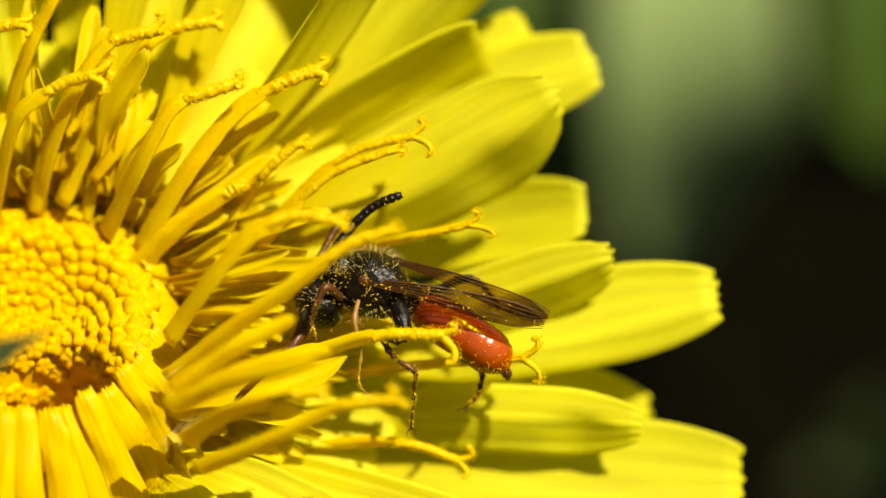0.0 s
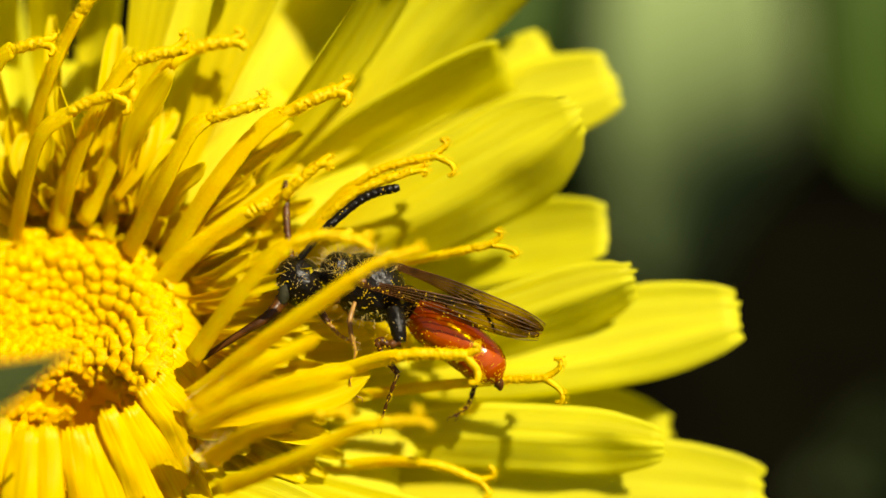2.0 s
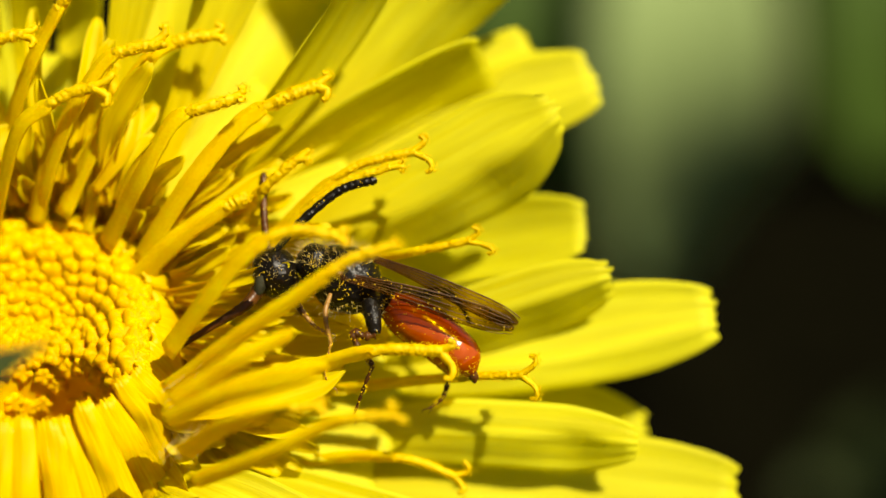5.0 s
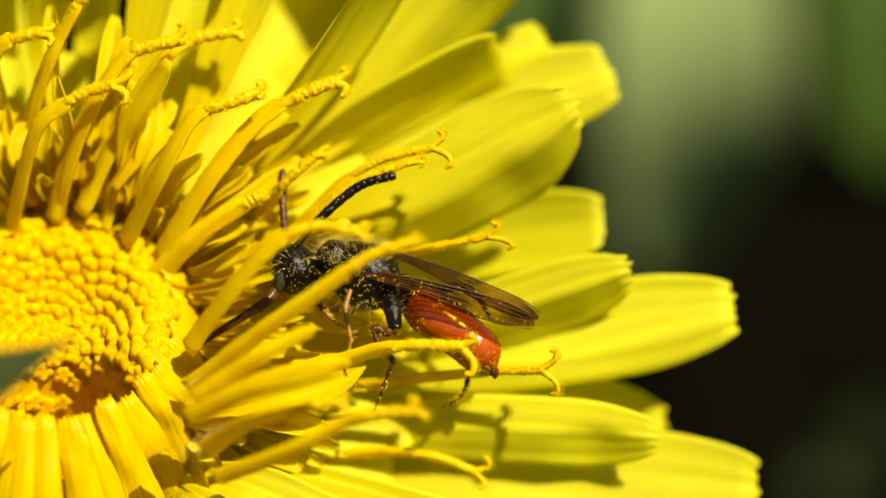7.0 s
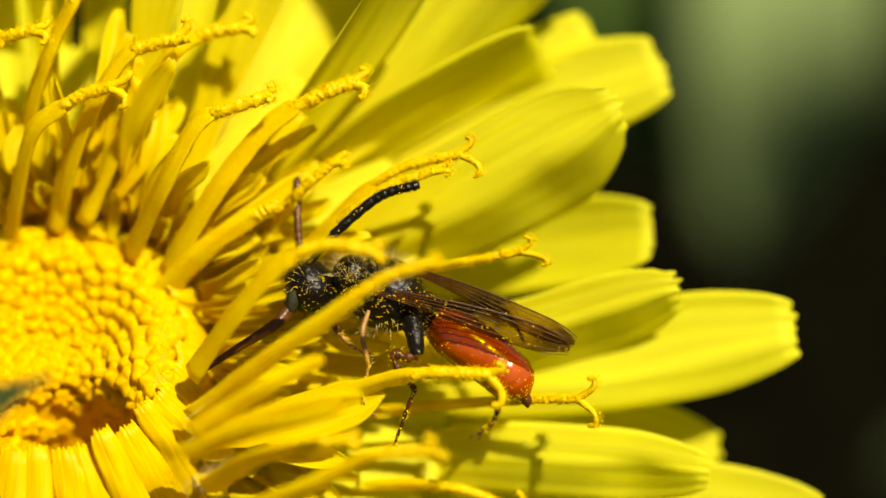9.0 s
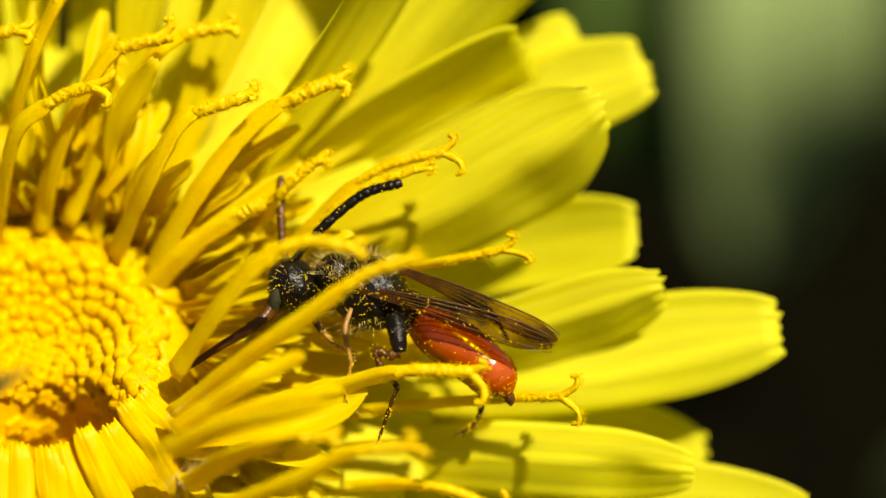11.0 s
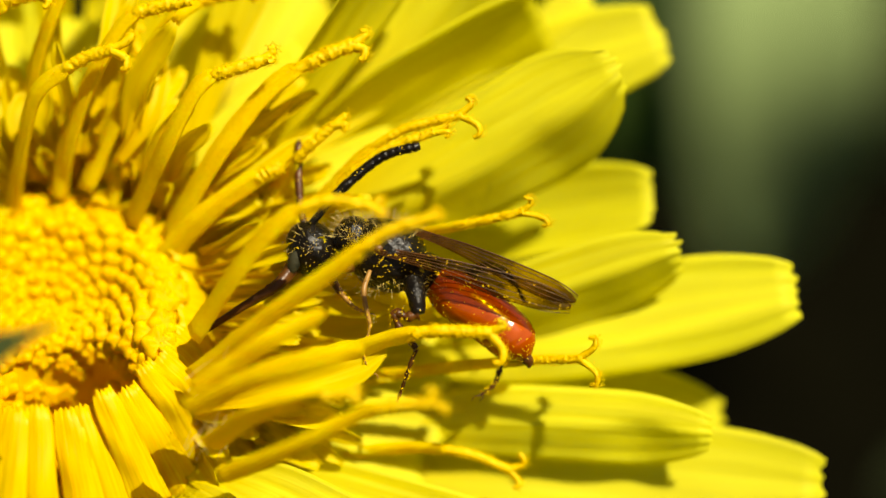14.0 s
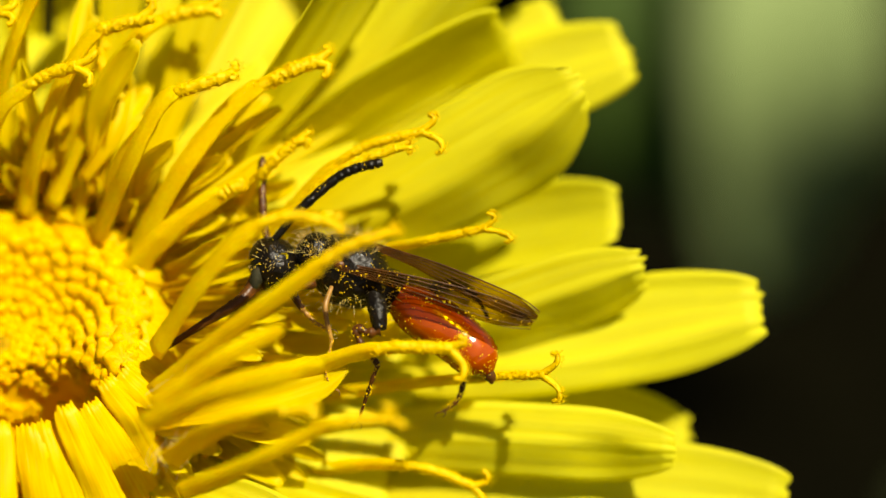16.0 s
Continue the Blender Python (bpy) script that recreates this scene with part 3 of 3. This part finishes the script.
style([(-13.5, 4.39, 0), (-12.65, 5.54, 0.8), (-11.98, 5.85, 1), (-11.44, 5.97, 1)], 0.5, 0.18, ((0.3, 0.2, 0), (0.3, -0.3, 0.1)), 12, 140)
style([(-8.81, -0.94, -0.8), (-7.6, 0.25, -0.2), (-6.47, 1.08, 0), (-5.61, 1.57, 0.1)], 0.85, 0.22, ((0.1, 0.1, 0), (0.1, -0.1, 0)), 13, 60)
style([(-7.3, -2.55, 1.6), (-5.92, -0.87, 2.8), (-4.84, 0.23, 3.3), (-3.81, 0.68, 3.4), (-2.8, 0.56, 3.4)], 0.55, 0.18, ((0.25, 0.15, 0), (0.3, -0.2, 0.1)), 14, 240)
style([(-7.26, -3.58, 1.8), (-5.32, -2.11, 2.9), (-3.52, -0.89, 3.5), (-2.5, -0.13, 3.6), (-1.5, 0.21, 3.6)], 0.62, 0.17, ((0.25, 0.2, 0), (0.35, 0.05, 0.1)), 15, 260)
style([(-6.33, -5.82, 3.0), (-4.33, -4.96, 4.0), (-2.59, -4.12, 4.4), (-1.32, -3.95, 4.5)], 0.7, 0.165, ((0.05, 0.3, 0.1), (0.4, -0.15, 0.1)), 17, 160)
# Added style, shaped as the forked shadow of another on the low petal.
style([(-4.94, -6.08, -1.8), (-2.62, -5.65, -1), (-0.86, -5.71, -0.8), (0.45, -6.19, -0.8)], 0.55, 0.15, ((0.3, 0.35, 0.1), (0.15, -0.4, 0.1)), 18, 150)
style([(-6.86, -4.1, 4.2), (-5.33, -3.46, 5.0), (-4.05, -3.13, 5.4), (-3.08, -2.86, 5.5)], 0.8, 0.18, seed=19, bare=True)
style([(-6.63, -5.09, 2.9), (-5.5, -4.35, 3.8), (-4.31, -3.93, 4.2), (-3.24, -3.75, 4.3)], 0.7, 0.18, ((0.25, 0.15, 0), (0.25, -0.15, 0.1)), 20, 120)
style([(-7.35, -0.63, -1.6), (-5.8, 0.97, -0.9), (-4.9, 1.92, 0.1), (-4.02, 2.69, 0.3)], 0.6, 0.17, ((0.3, 0.2, 0), (0.3, -0.1, 0.1)), 21, 160)
style([(-10.21, 0.66, -1.4), (-9.65, 2.73, -1), (-9.25, 4.17, -1), (-9.47, 5.04, -0.9)], 0.8, 0.17, ((0.2, 0.3, 0), (-0.1, 0.3, 0)), 22, 80)
style([(-11.61, 0.98, -1.2), (-11.15, 2.55, -0.6), (-10.47, 3.96, -0.4), (-10.15, 4.74, -0.4)], 0.9, 0.2, seed=23, bare=True)
style([(-8.12, -0.63, -1.4), (-7.25, 0.65, -1), (-6.44, 1.77, -0.9), (-5.95, 2.4, -0.8)], 0.9, 0.2, seed=24, bare=True)
style([(-6.81, -3.74, 3.4), (-5.08, -2.59, 4.0), (-3.74, -1.92, 4.0)], 0.9, 0.19, seed=25, bare=True)
style([(-6.81, -4.12, 3.2), (-4.79, -3.16, 3.7), (-2.87, -2.78, 3.7)], 0.9, 0.19, seed=26, bare=True)


# Closed young florets that crowd round the heart, leaning outwards.
rng = random.Random(17)
for i in range(110):
    a = radians(-62 + 170 * (i + rng.random()) / 46 if i < 46 else -62 + 100 * (i - 46 + rng.random()) / 64)
    out = Vector((math.cos(a), math.sin(a), 0))
    r0, r1 = rng.uniform(3.3, 3.9), rng.uniform(5.2, 8.8)
    deep = 0.0 if i < 46 else rng.uniform(0.2, 1.1)
    z0, z1 = rng.uniform(-1.6, -0.4) - deep * 0.7, rng.uniform(-1.2, 0.9) - deep
    mid = Vector((HEART.x, HEART.y, 0))
    low = mid + out * r0 + Vector((0, 0, z0))
    top = mid + out * r1 + Vector((0, 0, z1))
    bend = Vector((-out.y, out.x, 0)) * rng.uniform(-0.4, 0.4)
    ribbon = strap([low, low.lerp(top, 0.5) + bend + Vector((0, 0, 0.3)), top], rng.uniform(0.4, 0.75), (-out.y * rng.uniform(-0.8, 0.8), out.x * rng.uniform(-0.8, 0.8), 0.9), cup=0.9, teeth=0.12, seed=100 + i, thick=0.03, nu=8, nv=18, waist=0.55, end=0.5)
    part("young_petal", ribbon, YOUNG, flower)

for i in range(44):
    a = radians(25 + 95 * (i + rng.random()) / 44)
    out = Vector((math.cos(a), math.sin(a), 0))
    low = mid + out * rng.uniform(3.0, 3.5) + Vector((0, 0, -2.2))
    top = mid + out * rng.uniform(4.0, 5.4) + Vector((0, 0, rng.uniform(-1.6, -0.5)))
    ribbon = strap([low, low.lerp(top, 0.5) + Vector((0, 0, 0.25)), top], rng.uniform(0.45, 0.75), (rng.uniform(-0.5, 0.5), 0.1, 0.9), cup=0.9, teeth=0.1, seed=300 + i, thick=0.03, nu=6, nv=10, waist=0.7, end=0.5)
    part("young_petal", ribbon, YOUNG, flower)


def pappus(start, way, count, seed):
    rng = random.Random(seed)
    bm = bmesh.new()
    for _ in range(count):
        q = Vector(start) + Vector((rng.gauss(0, 0.22), rng.gauss(0, 0.2), rng.gauss(0, 0.1)))
        hairs(bm, [(q, Vector(way))], 1.2, 0.008, rng, 0.14)
    tagged(part("pappus", bm, HAIR, flower, "fine pale bristles at the floret bases", False), kind="stuff")


pappus((-6.85, -5.18, 2.5), (0.45, 0.7, 0.3), 44, 1)
pappus((-6.95, -4.03, 2.5), (0.6, 0.4, 0.3), 22, 2)


# ---- bee ----
bee = new("cuckoo_bee")
REST = Vector((-2.54, -0.76, 0.35))
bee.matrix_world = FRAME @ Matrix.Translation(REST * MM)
tagged(bee, "small black bee with a red abdomen, dusted with yellow pollen", "bee")


def lathe(bm, line, radii, seg=24, squash=1.0):
    rs = list(radii)

    def radius(s):
        x = s * (len(rs) - 1)
        i = min(int(x), len(rs) - 2)
        return rs[i] + (rs[i + 1] - rs[i]) * (x - i)

    return tube(bm, line, radius, seg, 0.0, squash)


def dust(parent, source, count, size, seed, where=lambda q: True, out=0.015):
    """Pollen grains that lie on a part's surface."""
    rng = random.Random(seed)
    faces = [f for f in source.data.polygons if where(f.center / MM)]
    bm = bmesh.new()
    grains(bm, [f.center / MM + f.normal * out + Vector([rng.gauss(0, 0.03) for _ in range(3)]) for f in rng.choices(faces, k=count)], size, rng)
    tagged(part("pollen_dust", bm, POLLEN, parent), kind="stuff")


def coat(parent, source, count, size, seed, where, width=0.012, way=None):
    """Short hairs that stand on a part's surface."""
    rng = random.Random(seed)
    faces = [f for f in source.data.polygons if where(f.center / MM)]
    bm = bmesh.new()
    for f in rng.choices(faces, k=count):
        q = f.center / MM + Vector([rng.gauss(0, 0.05) for _ in range(3)])
        hairs(bm, [(q, f.normal.copy() if way is None else Vector(way))], size, width, rng)
    tagged(part("hair", bm, BEE_HAIR, parent, smooth=False), kind="stuff")


def make_bee():
    # Thorax: collar, hump and the rear block in one shell.
    bm = bmesh.new()
    blob(bm, (-0.12, 0.16, 0), (1.05, 0.92, 0.9), Matrix.Rotation(radians(-28), 4, "Z"), 36, 24, 0.06, 4)
    blob(bm, (-0.94, 0.55, 0), (0.55, 0.58, 0.62), None, 24, 16, 0.06, 4)
    blob(bm, (0.75, -0.34, 0), (0.5, 0.62, 0.62), Matrix.Rotation(radians(-28), 4, "Z"), 24, 16, 0.08, 5)
    thorax = part("thorax", bm, BLACK, bee)
    coat(thorax, thorax, 420, 0.36, 1, lambda q: q.y > 0.55 and q.x < 0.7, 0.007)
    coat(thorax, thorax, 110, 0.26, 2, lambda q: q.y < -0.4 and q.z > -0.2, 0.01)
    dust(thorax, thorax, 420, 0.015, 3, lambda q: q.z > 0 and noise.noise(q * 2.2) > -0.05)

    # Abdomen: red segments with slightly overlapping rims, dark tip.
    line = curve([(0.81, -0.34, 0), (1.48, -0.78, 0), (2.42, -1.41, 0), (3.05, -1.95, 0), (3.41, -2.42, 0)], 44)
    sizes = [0.16, 0.34, 0.5, 0.6, 0.655, 0.675, 0.67, 0.655, 0.65, 0.62, 0.55, 0.4, 0.16]
    bm = bmesh.new()
    rings = lathe(bm, line, sizes, 28)
    for k, ring in enumerate(rings):
        if k > 6 and k % 7 == 0:
            c = sum((v.co for v in ring), Vector()) / len(ring)
            for v in ring:
                v.co = c + (v.co - c) * 0.972
    abdomen = part("abdomen", bm, RED, bee, "glossy red-orange abdomen")
    dust(abdomen, abdomen, 220, 0.015, 4, lambda q: q.z > 0.1)
    bm = bmesh.new()
    lathe(bm, curve([(3.33, -2.34, 0), (3.44, -2.53, 0), (3.47, -2.69, 0)], 8), [0.17, 0.15, 0.03], 14)
    part("abdomen_tip", bm, BROWN, bee, "dark pointed abdomen tip")
    bm = bmesh.new()
    lathe(bm, curve([(0.55, -0.23, 0), (0.86, -0.39, 0), (1.09, -0.53, 0)], 8), [0.3, 0.2, 0.3], 16)
    part("waist", bm, BLACK, bee)

    # Wings folded flat over the back.
    def wing(points, width, face, seed, veins):
        bm = strap(points, width, face, cup=0.12, roll=0.1, teeth=0.0, seed=seed, thick=0.012, ridge=0.015, waist=0.3, full=0.7, point=0.68, wavy=0.08)
        w = part("wing", bm, WING, bee, "smoky brown translucent wing")
        spine = curve(points, 24)
        fv = Vector(face).normalized()
        for lo, hi, r in veins:
            way = []
            for k, c in enumerate(spine):
                s = k / 24
                t = (spine[min(k + 1, 24)] - spine[max(k - 1, 0)]).normalized()
                g = min(1, s / 0.75)
                half = width / 2 * (0.3 + 0.7 * g * g * (3 - 2 * g)) * (1 - 0.5 * max(0, (s - 0.8) / 0.2) ** 2)
                q = lo + (hi - lo) * s
                way.append(c + t.cross(fv).normalized() * half * q + fv * (0.12 * half * (q * q - 0.35) + 0.015))
            bm = bmesh.new()
            tube(bm, way, lambda s: r * (1 - 0.4 * s), 5)
            part("vein", bm, BROWN, w)
        return w

    rays = [(-0.97, -0.97, 0.026), (-0.6, -0.7, 0.016), (-0.2, -0.3, 0.014), (0.2, 0.15, 0.013), (0.55, 0.6, 0.013), (0.97, 0.97, 0.014)]
    near = wing([(-0.31, 0.28, 0.85), (1.25, -0.12, 0.95), (2.81, -0.62, 0.8), (4.5, -1.14, 0.65)], 0.76, (0.15, 0.5, 0.85), 60, rays)
    wing([(0.5, 0.78, 0.2), (1.88, 0.25, 0.45), (3.28, -0.41, 0.55), (4.62, -1, 0.6)], 0.7, (0.25, 0.55, 0.8), 61, rays)
    dust(near, near, 130, 0.017, 62, lambda q: True, 0.01)
    bm = bmesh.new()
    blob(bm, (-0.28, 0.31, 0.8), (0.17, 0.13, 0.1), None, 12, 8)
    part("wing_base", bm, BROWN, bee)

    # Head with eyes, antennae and mouthparts; it turns about the neck.
    neck = Vector((-1.33, 0.44, 0))
    bm = bmesh.new()
    blob(bm, (-2.03, 0.31, 0), (0.64, 0.74, 0.68), Matrix.Rotation(radians(25), 4, "Z"), 30, 20, 0.05, 4)
    head = part("head", bm, BLACK, bee, origin=neck)
    coat(head, head, 120, 0.2, 5, lambda q: q.x < -0.2, 0.009)
    dust(head, head, 60, 0.014, 6, lambda q: q.z > 0.1)

    def on_head(name, bm, mat, label="", origin=None):
        o = Vector(origin if origin is not None else neck)
        ob = part(name, bm, mat, head, label, origin=o)
        ob.location = (o - neck) * MM
        return ob

    for z in (0.45, -0.45):
        bm = bmesh.new()
        blob(bm, Vector((-2.38, 0.06, 0)) + Vector((0, 0, z)), (0.18, 0.4, 0.15), Matrix.Rotation(radians(-18), 4, "Z"), 18, 14)
        on_head("eye", bm, EYE, "grey-green oval compound eye")
    bm = bmesh.new()
    tube(bm, curve([(-2.5, -0.2, 0.3), (-2.81, -0.59, 0.6), (-3.44, -1.0, 0.8), (-4.61, -1.75, 0.9)], 18), lambda s: 0.2 * (1 - 0.6 * s), 8, 0.25)
    on_head("proboscis", bm, BROWN)
    bm = bmesh.new()
    tube(bm, curve([(-2.47, -0.16, 0.35), (-2.72, -0.34, 0.4), (-2.84, -0.5, 0.3)], 8), lambda s: 0.1 * (1 - 0.6 * s), 8, 0.2)
    on_head("mandible", bm, BROWN)

    def antenna(points, r, mat):
        o = Vector(points[0])
        bm = bmesh.new()
        line = curve(points, 72)
        tube(bm, line, lambda s: r * (0.72 if s < 0.22 else 0.95 + 0.06 * math.cos((s - 0.22) * 2 * math.pi * 12)) * (1 if s < 0.97 else 0.75), 10)
        a = on_head("antenna", bm, mat, origin=o)
        rng = random.Random(len(points) + int(r * 1000))
        bm = bmesh.new()
        grains(bm, [rng.choice(line[16:]) - o + Vector((rng.uniform(-1, 1), rng.uniform(-1, 1), 0.8)).normalized() * r * 1.02 for _ in range(14)], 0.018, rng)
        tagged(part("pollen_dust", bm, POLLEN, a), kind="stuff")
        return a

    far_antenna = antenna([(-2.19, 0.78, -0.1), (-2.33, 1.28, -0.2), (-2.42, 2.03, -0.4), (-2.48, 3.12, -0.75)], 0.115, BROWN)
    near_antenna = antenna([(-2.03, 0.91, 0.25), (-1.33, 1.72, 0.2), (-0.47, 2.47, 0.1), (0.08, 2.75, 0.1), (0.73, 2.89, 0.1)], 0.135, BLACK)

    # Legs: thick upper part, and a thin foot in joints.
    def leg(points, radii, foot, mat, foot_mat, seed, claw=True):
        o = Vector(points[0])
        bm = bmesh.new()
        tube(bm, curve(points, 20), lambda s: radii[0] + (radii[1] - radii[0]) * s + 0.025 * math.sin(s * math.pi), 10, 0.15)
        limb = part("leg", bm, mat, bee, origin=o)
        coat(limb, limb, 50, 0.14, seed, lambda q: True, 0.007)
        bm = bmesh.new()
        line = curve(foot, 30)
        tube(bm, line, lambda s: radii[1] * 0.8 * (1 - 0.45 * s) * (1 + 0.2 * math.cos(s * 2 * math.pi * 5)), 8, 0.1)
        if claw:
            for d in (0.12, -0.12):
                e = line[-1]
                w = (line[-1] - line[-3]).normalized()
                tube(bm, curve([e, e + w * 0.08 + Vector((d, 0, 0)), e + w * 0.16 + Vector((d * 0.8, -0.05, 0))], 5), lambda s: 0.022 * (1 - 0.6 * s), 5)
        f = part("foot", bm, foot_mat, limb, origin=o)
        f.location = (0, 0, 0)
        rng = random.Random(seed)
        bm = bmesh.new()
        grains(bm, [rng.choice(line + curve(points, 20)[8:]) - o + Vector([rng.gauss(0, 1) for _ in range(3)]).normalized() * radii[1] * 1.1 for _ in range(80)], 0.019, rng)
        tagged(part("pollen_dust", bm, POLLEN, limb), kind="stuff")
        return limb

    hind = leg([(0.59, -0.44, 0.6), (0.69, -0.86, 0.85), (0.75, -1.3, 0.95)], (0.25, 0.17), [(0.75, -1.3, 0.95), (0.47, -1.36, 1), (0.16, -1.25, 1), (0.25, -1.56, 0.98), (0.41, -1.83, 0.9)], BLACK, BROWN, 71, False)
    shin = leg([(0.31, -1.72, 0.9), (0.52, -1.94, 0.88), (0.69, -2.16, 0.85)], (0.05, 0.075), [(0.69, -2.16, 0.85), (0.47, -2.72, 0.7), (0.31, -3.16, 0.55), (0.14, -3.62, 0.4)], BROWN, BROWN, 72)
    mid = leg([(-0.47, -0.23, 0.8), (-0.59, -0.78, 1.05), (-0.44, -1.56, 1)], (0.05, 0.045), [(-0.44, -1.56, 1), (-0.55, -2.11, 0.9), (-0.59, -2.42, 0.9), (-0.44, -2.75, 0.8)], TAN, TAN, 73)
    fore = leg([(-0.94, -0.16, 0.5), (-1.41, -0.31, 0.9), (-1.17, -0.78, 1)], (0.11, 0.08), [(-1.17, -0.78, 1), (-0.86, -1.12, 0.9), (-0.55, -1.28, 0.8)], BROWN, TAN, 74)
    rear = leg([(1.88, -1.09, -0.9), (2.66, -1.88, -0.7), (2.77, -2.58, -0.4)], (0.09, 0.09), [(2.77, -2.58, -0.4), (2.58, -3.12, -0.4), (2.23, -3.41, -0.4)], BROWN, BROWN, 75)
    knee = leg([(1.25, -0.62, -0.7), (2.34, -0.16, -0.8), (2.89, -0.31, -0.8)], (0.11, 0.1), [(2.89, -0.31, -0.8), (3.16, -0.7, -0.8), (3.36, -1.09, -0.9)], BLACK, BLACK, 76, False)
    return head, near_antenna, far_antenna, hind, shin, mid, fore, rear, knee


head, near_antenna, far_antenna, hind, shin, mid_leg, fore, rear, knee = make_bee()
cam.data.dof.focus_object = hind

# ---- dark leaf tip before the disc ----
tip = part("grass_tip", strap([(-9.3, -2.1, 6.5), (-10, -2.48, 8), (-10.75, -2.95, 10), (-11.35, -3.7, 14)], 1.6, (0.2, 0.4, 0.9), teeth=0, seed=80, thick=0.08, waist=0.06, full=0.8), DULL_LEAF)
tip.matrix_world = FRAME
tagged(tip, "dark green leaf tip reaching before the flower disc", "leaf")


def motions():
    def shift(x, y, z, turn=0):
        return Matrix.Translation(Vector((x, y, z)) * MM) @ Matrix.Rotation(radians(turn), 4, "Z")

    def moved(ob, rows):
        base = ob.matrix_basis.copy()
        walk(ob, [(t, Matrix.Translation(Vector((x, y, z)) * MM) @ base @ Matrix.Rotation(radians(turn), 4, "Z")) for t, x, y, z, turn in rows])

    home = FRAME @ Matrix.Translation(REST * MM)
    rows = [(0, 0.72, -0.55, 0, 3), (0.3, 0.85, -0.55, 0, 3), (0.6, 0.95, -0.58, 0, 1.5), (0.8, 0.82, -0.5, 0, 0.5), (1.0, 0.55, -0.28, 0, -0.5), (1.2, 0.25, -0.2, 0, -2), (1.5, 0.1, -0.22, 0, -1), (2.0, 0.02, -0.1, 0, 0), (2.5, 0, -0.02, 0, 0), (16, 0, 0, 0, 0)]
    walk(bee, [(t, home @ shift(x, y, z, a)) for t, x, y, z, a in rows])
    moved(head, [(0, 0.4, -0.5, 0, 8), (0.6, 0.5, -0.1, 0, -4), (0.8, 0.4, -0.05, 0, -10), (1.0, 0.25, 0, 0, -6), (1.2, 0.1, 0.05, 0, 0), (1.5, 0, 0, 0, 0), (16, 0, 0, 0, 0)])
    moved(near_antenna, [(0, 0, 0, 0, -2), (0.6, 0, 0, 0, 6), (0.8, 0, 0, 0, 14), (1.0, 0, 0, 0, 16), (1.2, 0, 0, 0, 4), (1.5, 0, 0, 0, 0), (16, 0, 0, 0, 0)])
    moved(far_antenna, [(0, 0, 0, 0, -42), (0.6, 0, 0, 0, -40), (0.8, 0, 0, 0, -32), (1.0, 0, 0, 0, -4), (1.2, 0, 0, 0, 0), (16, 0, 0, 0, 0)])
    moved(shin, [(0, 0.2, -0.2, 0, 12), (0.6, 0.25, -0.15, 0, 10), (1.0, 0.15, -0.3, 0, 12), (1.2, 0, 0, 0, 0), (16, 0, 0, 0, 0)])
    moved(fore, [(0, 0, 0, 0, -60), (0.8, 0, 0, 0, -60), (1.0, 0, 0, 0, -50), (1.2, 0, 0, 0, 0), (16, 0, 0, 0, 0)])

    moved(knee, [(0, 0, 0.3, 0, 0), (0.8, 0, 0.3, 0, 0), (1.2, 0, 0.2, 0, 0), (1.6, 0, 0.05, 0, 0), (2, 0, 0, 0, 0), (16, 0, 0, 0, 0)])


motions()
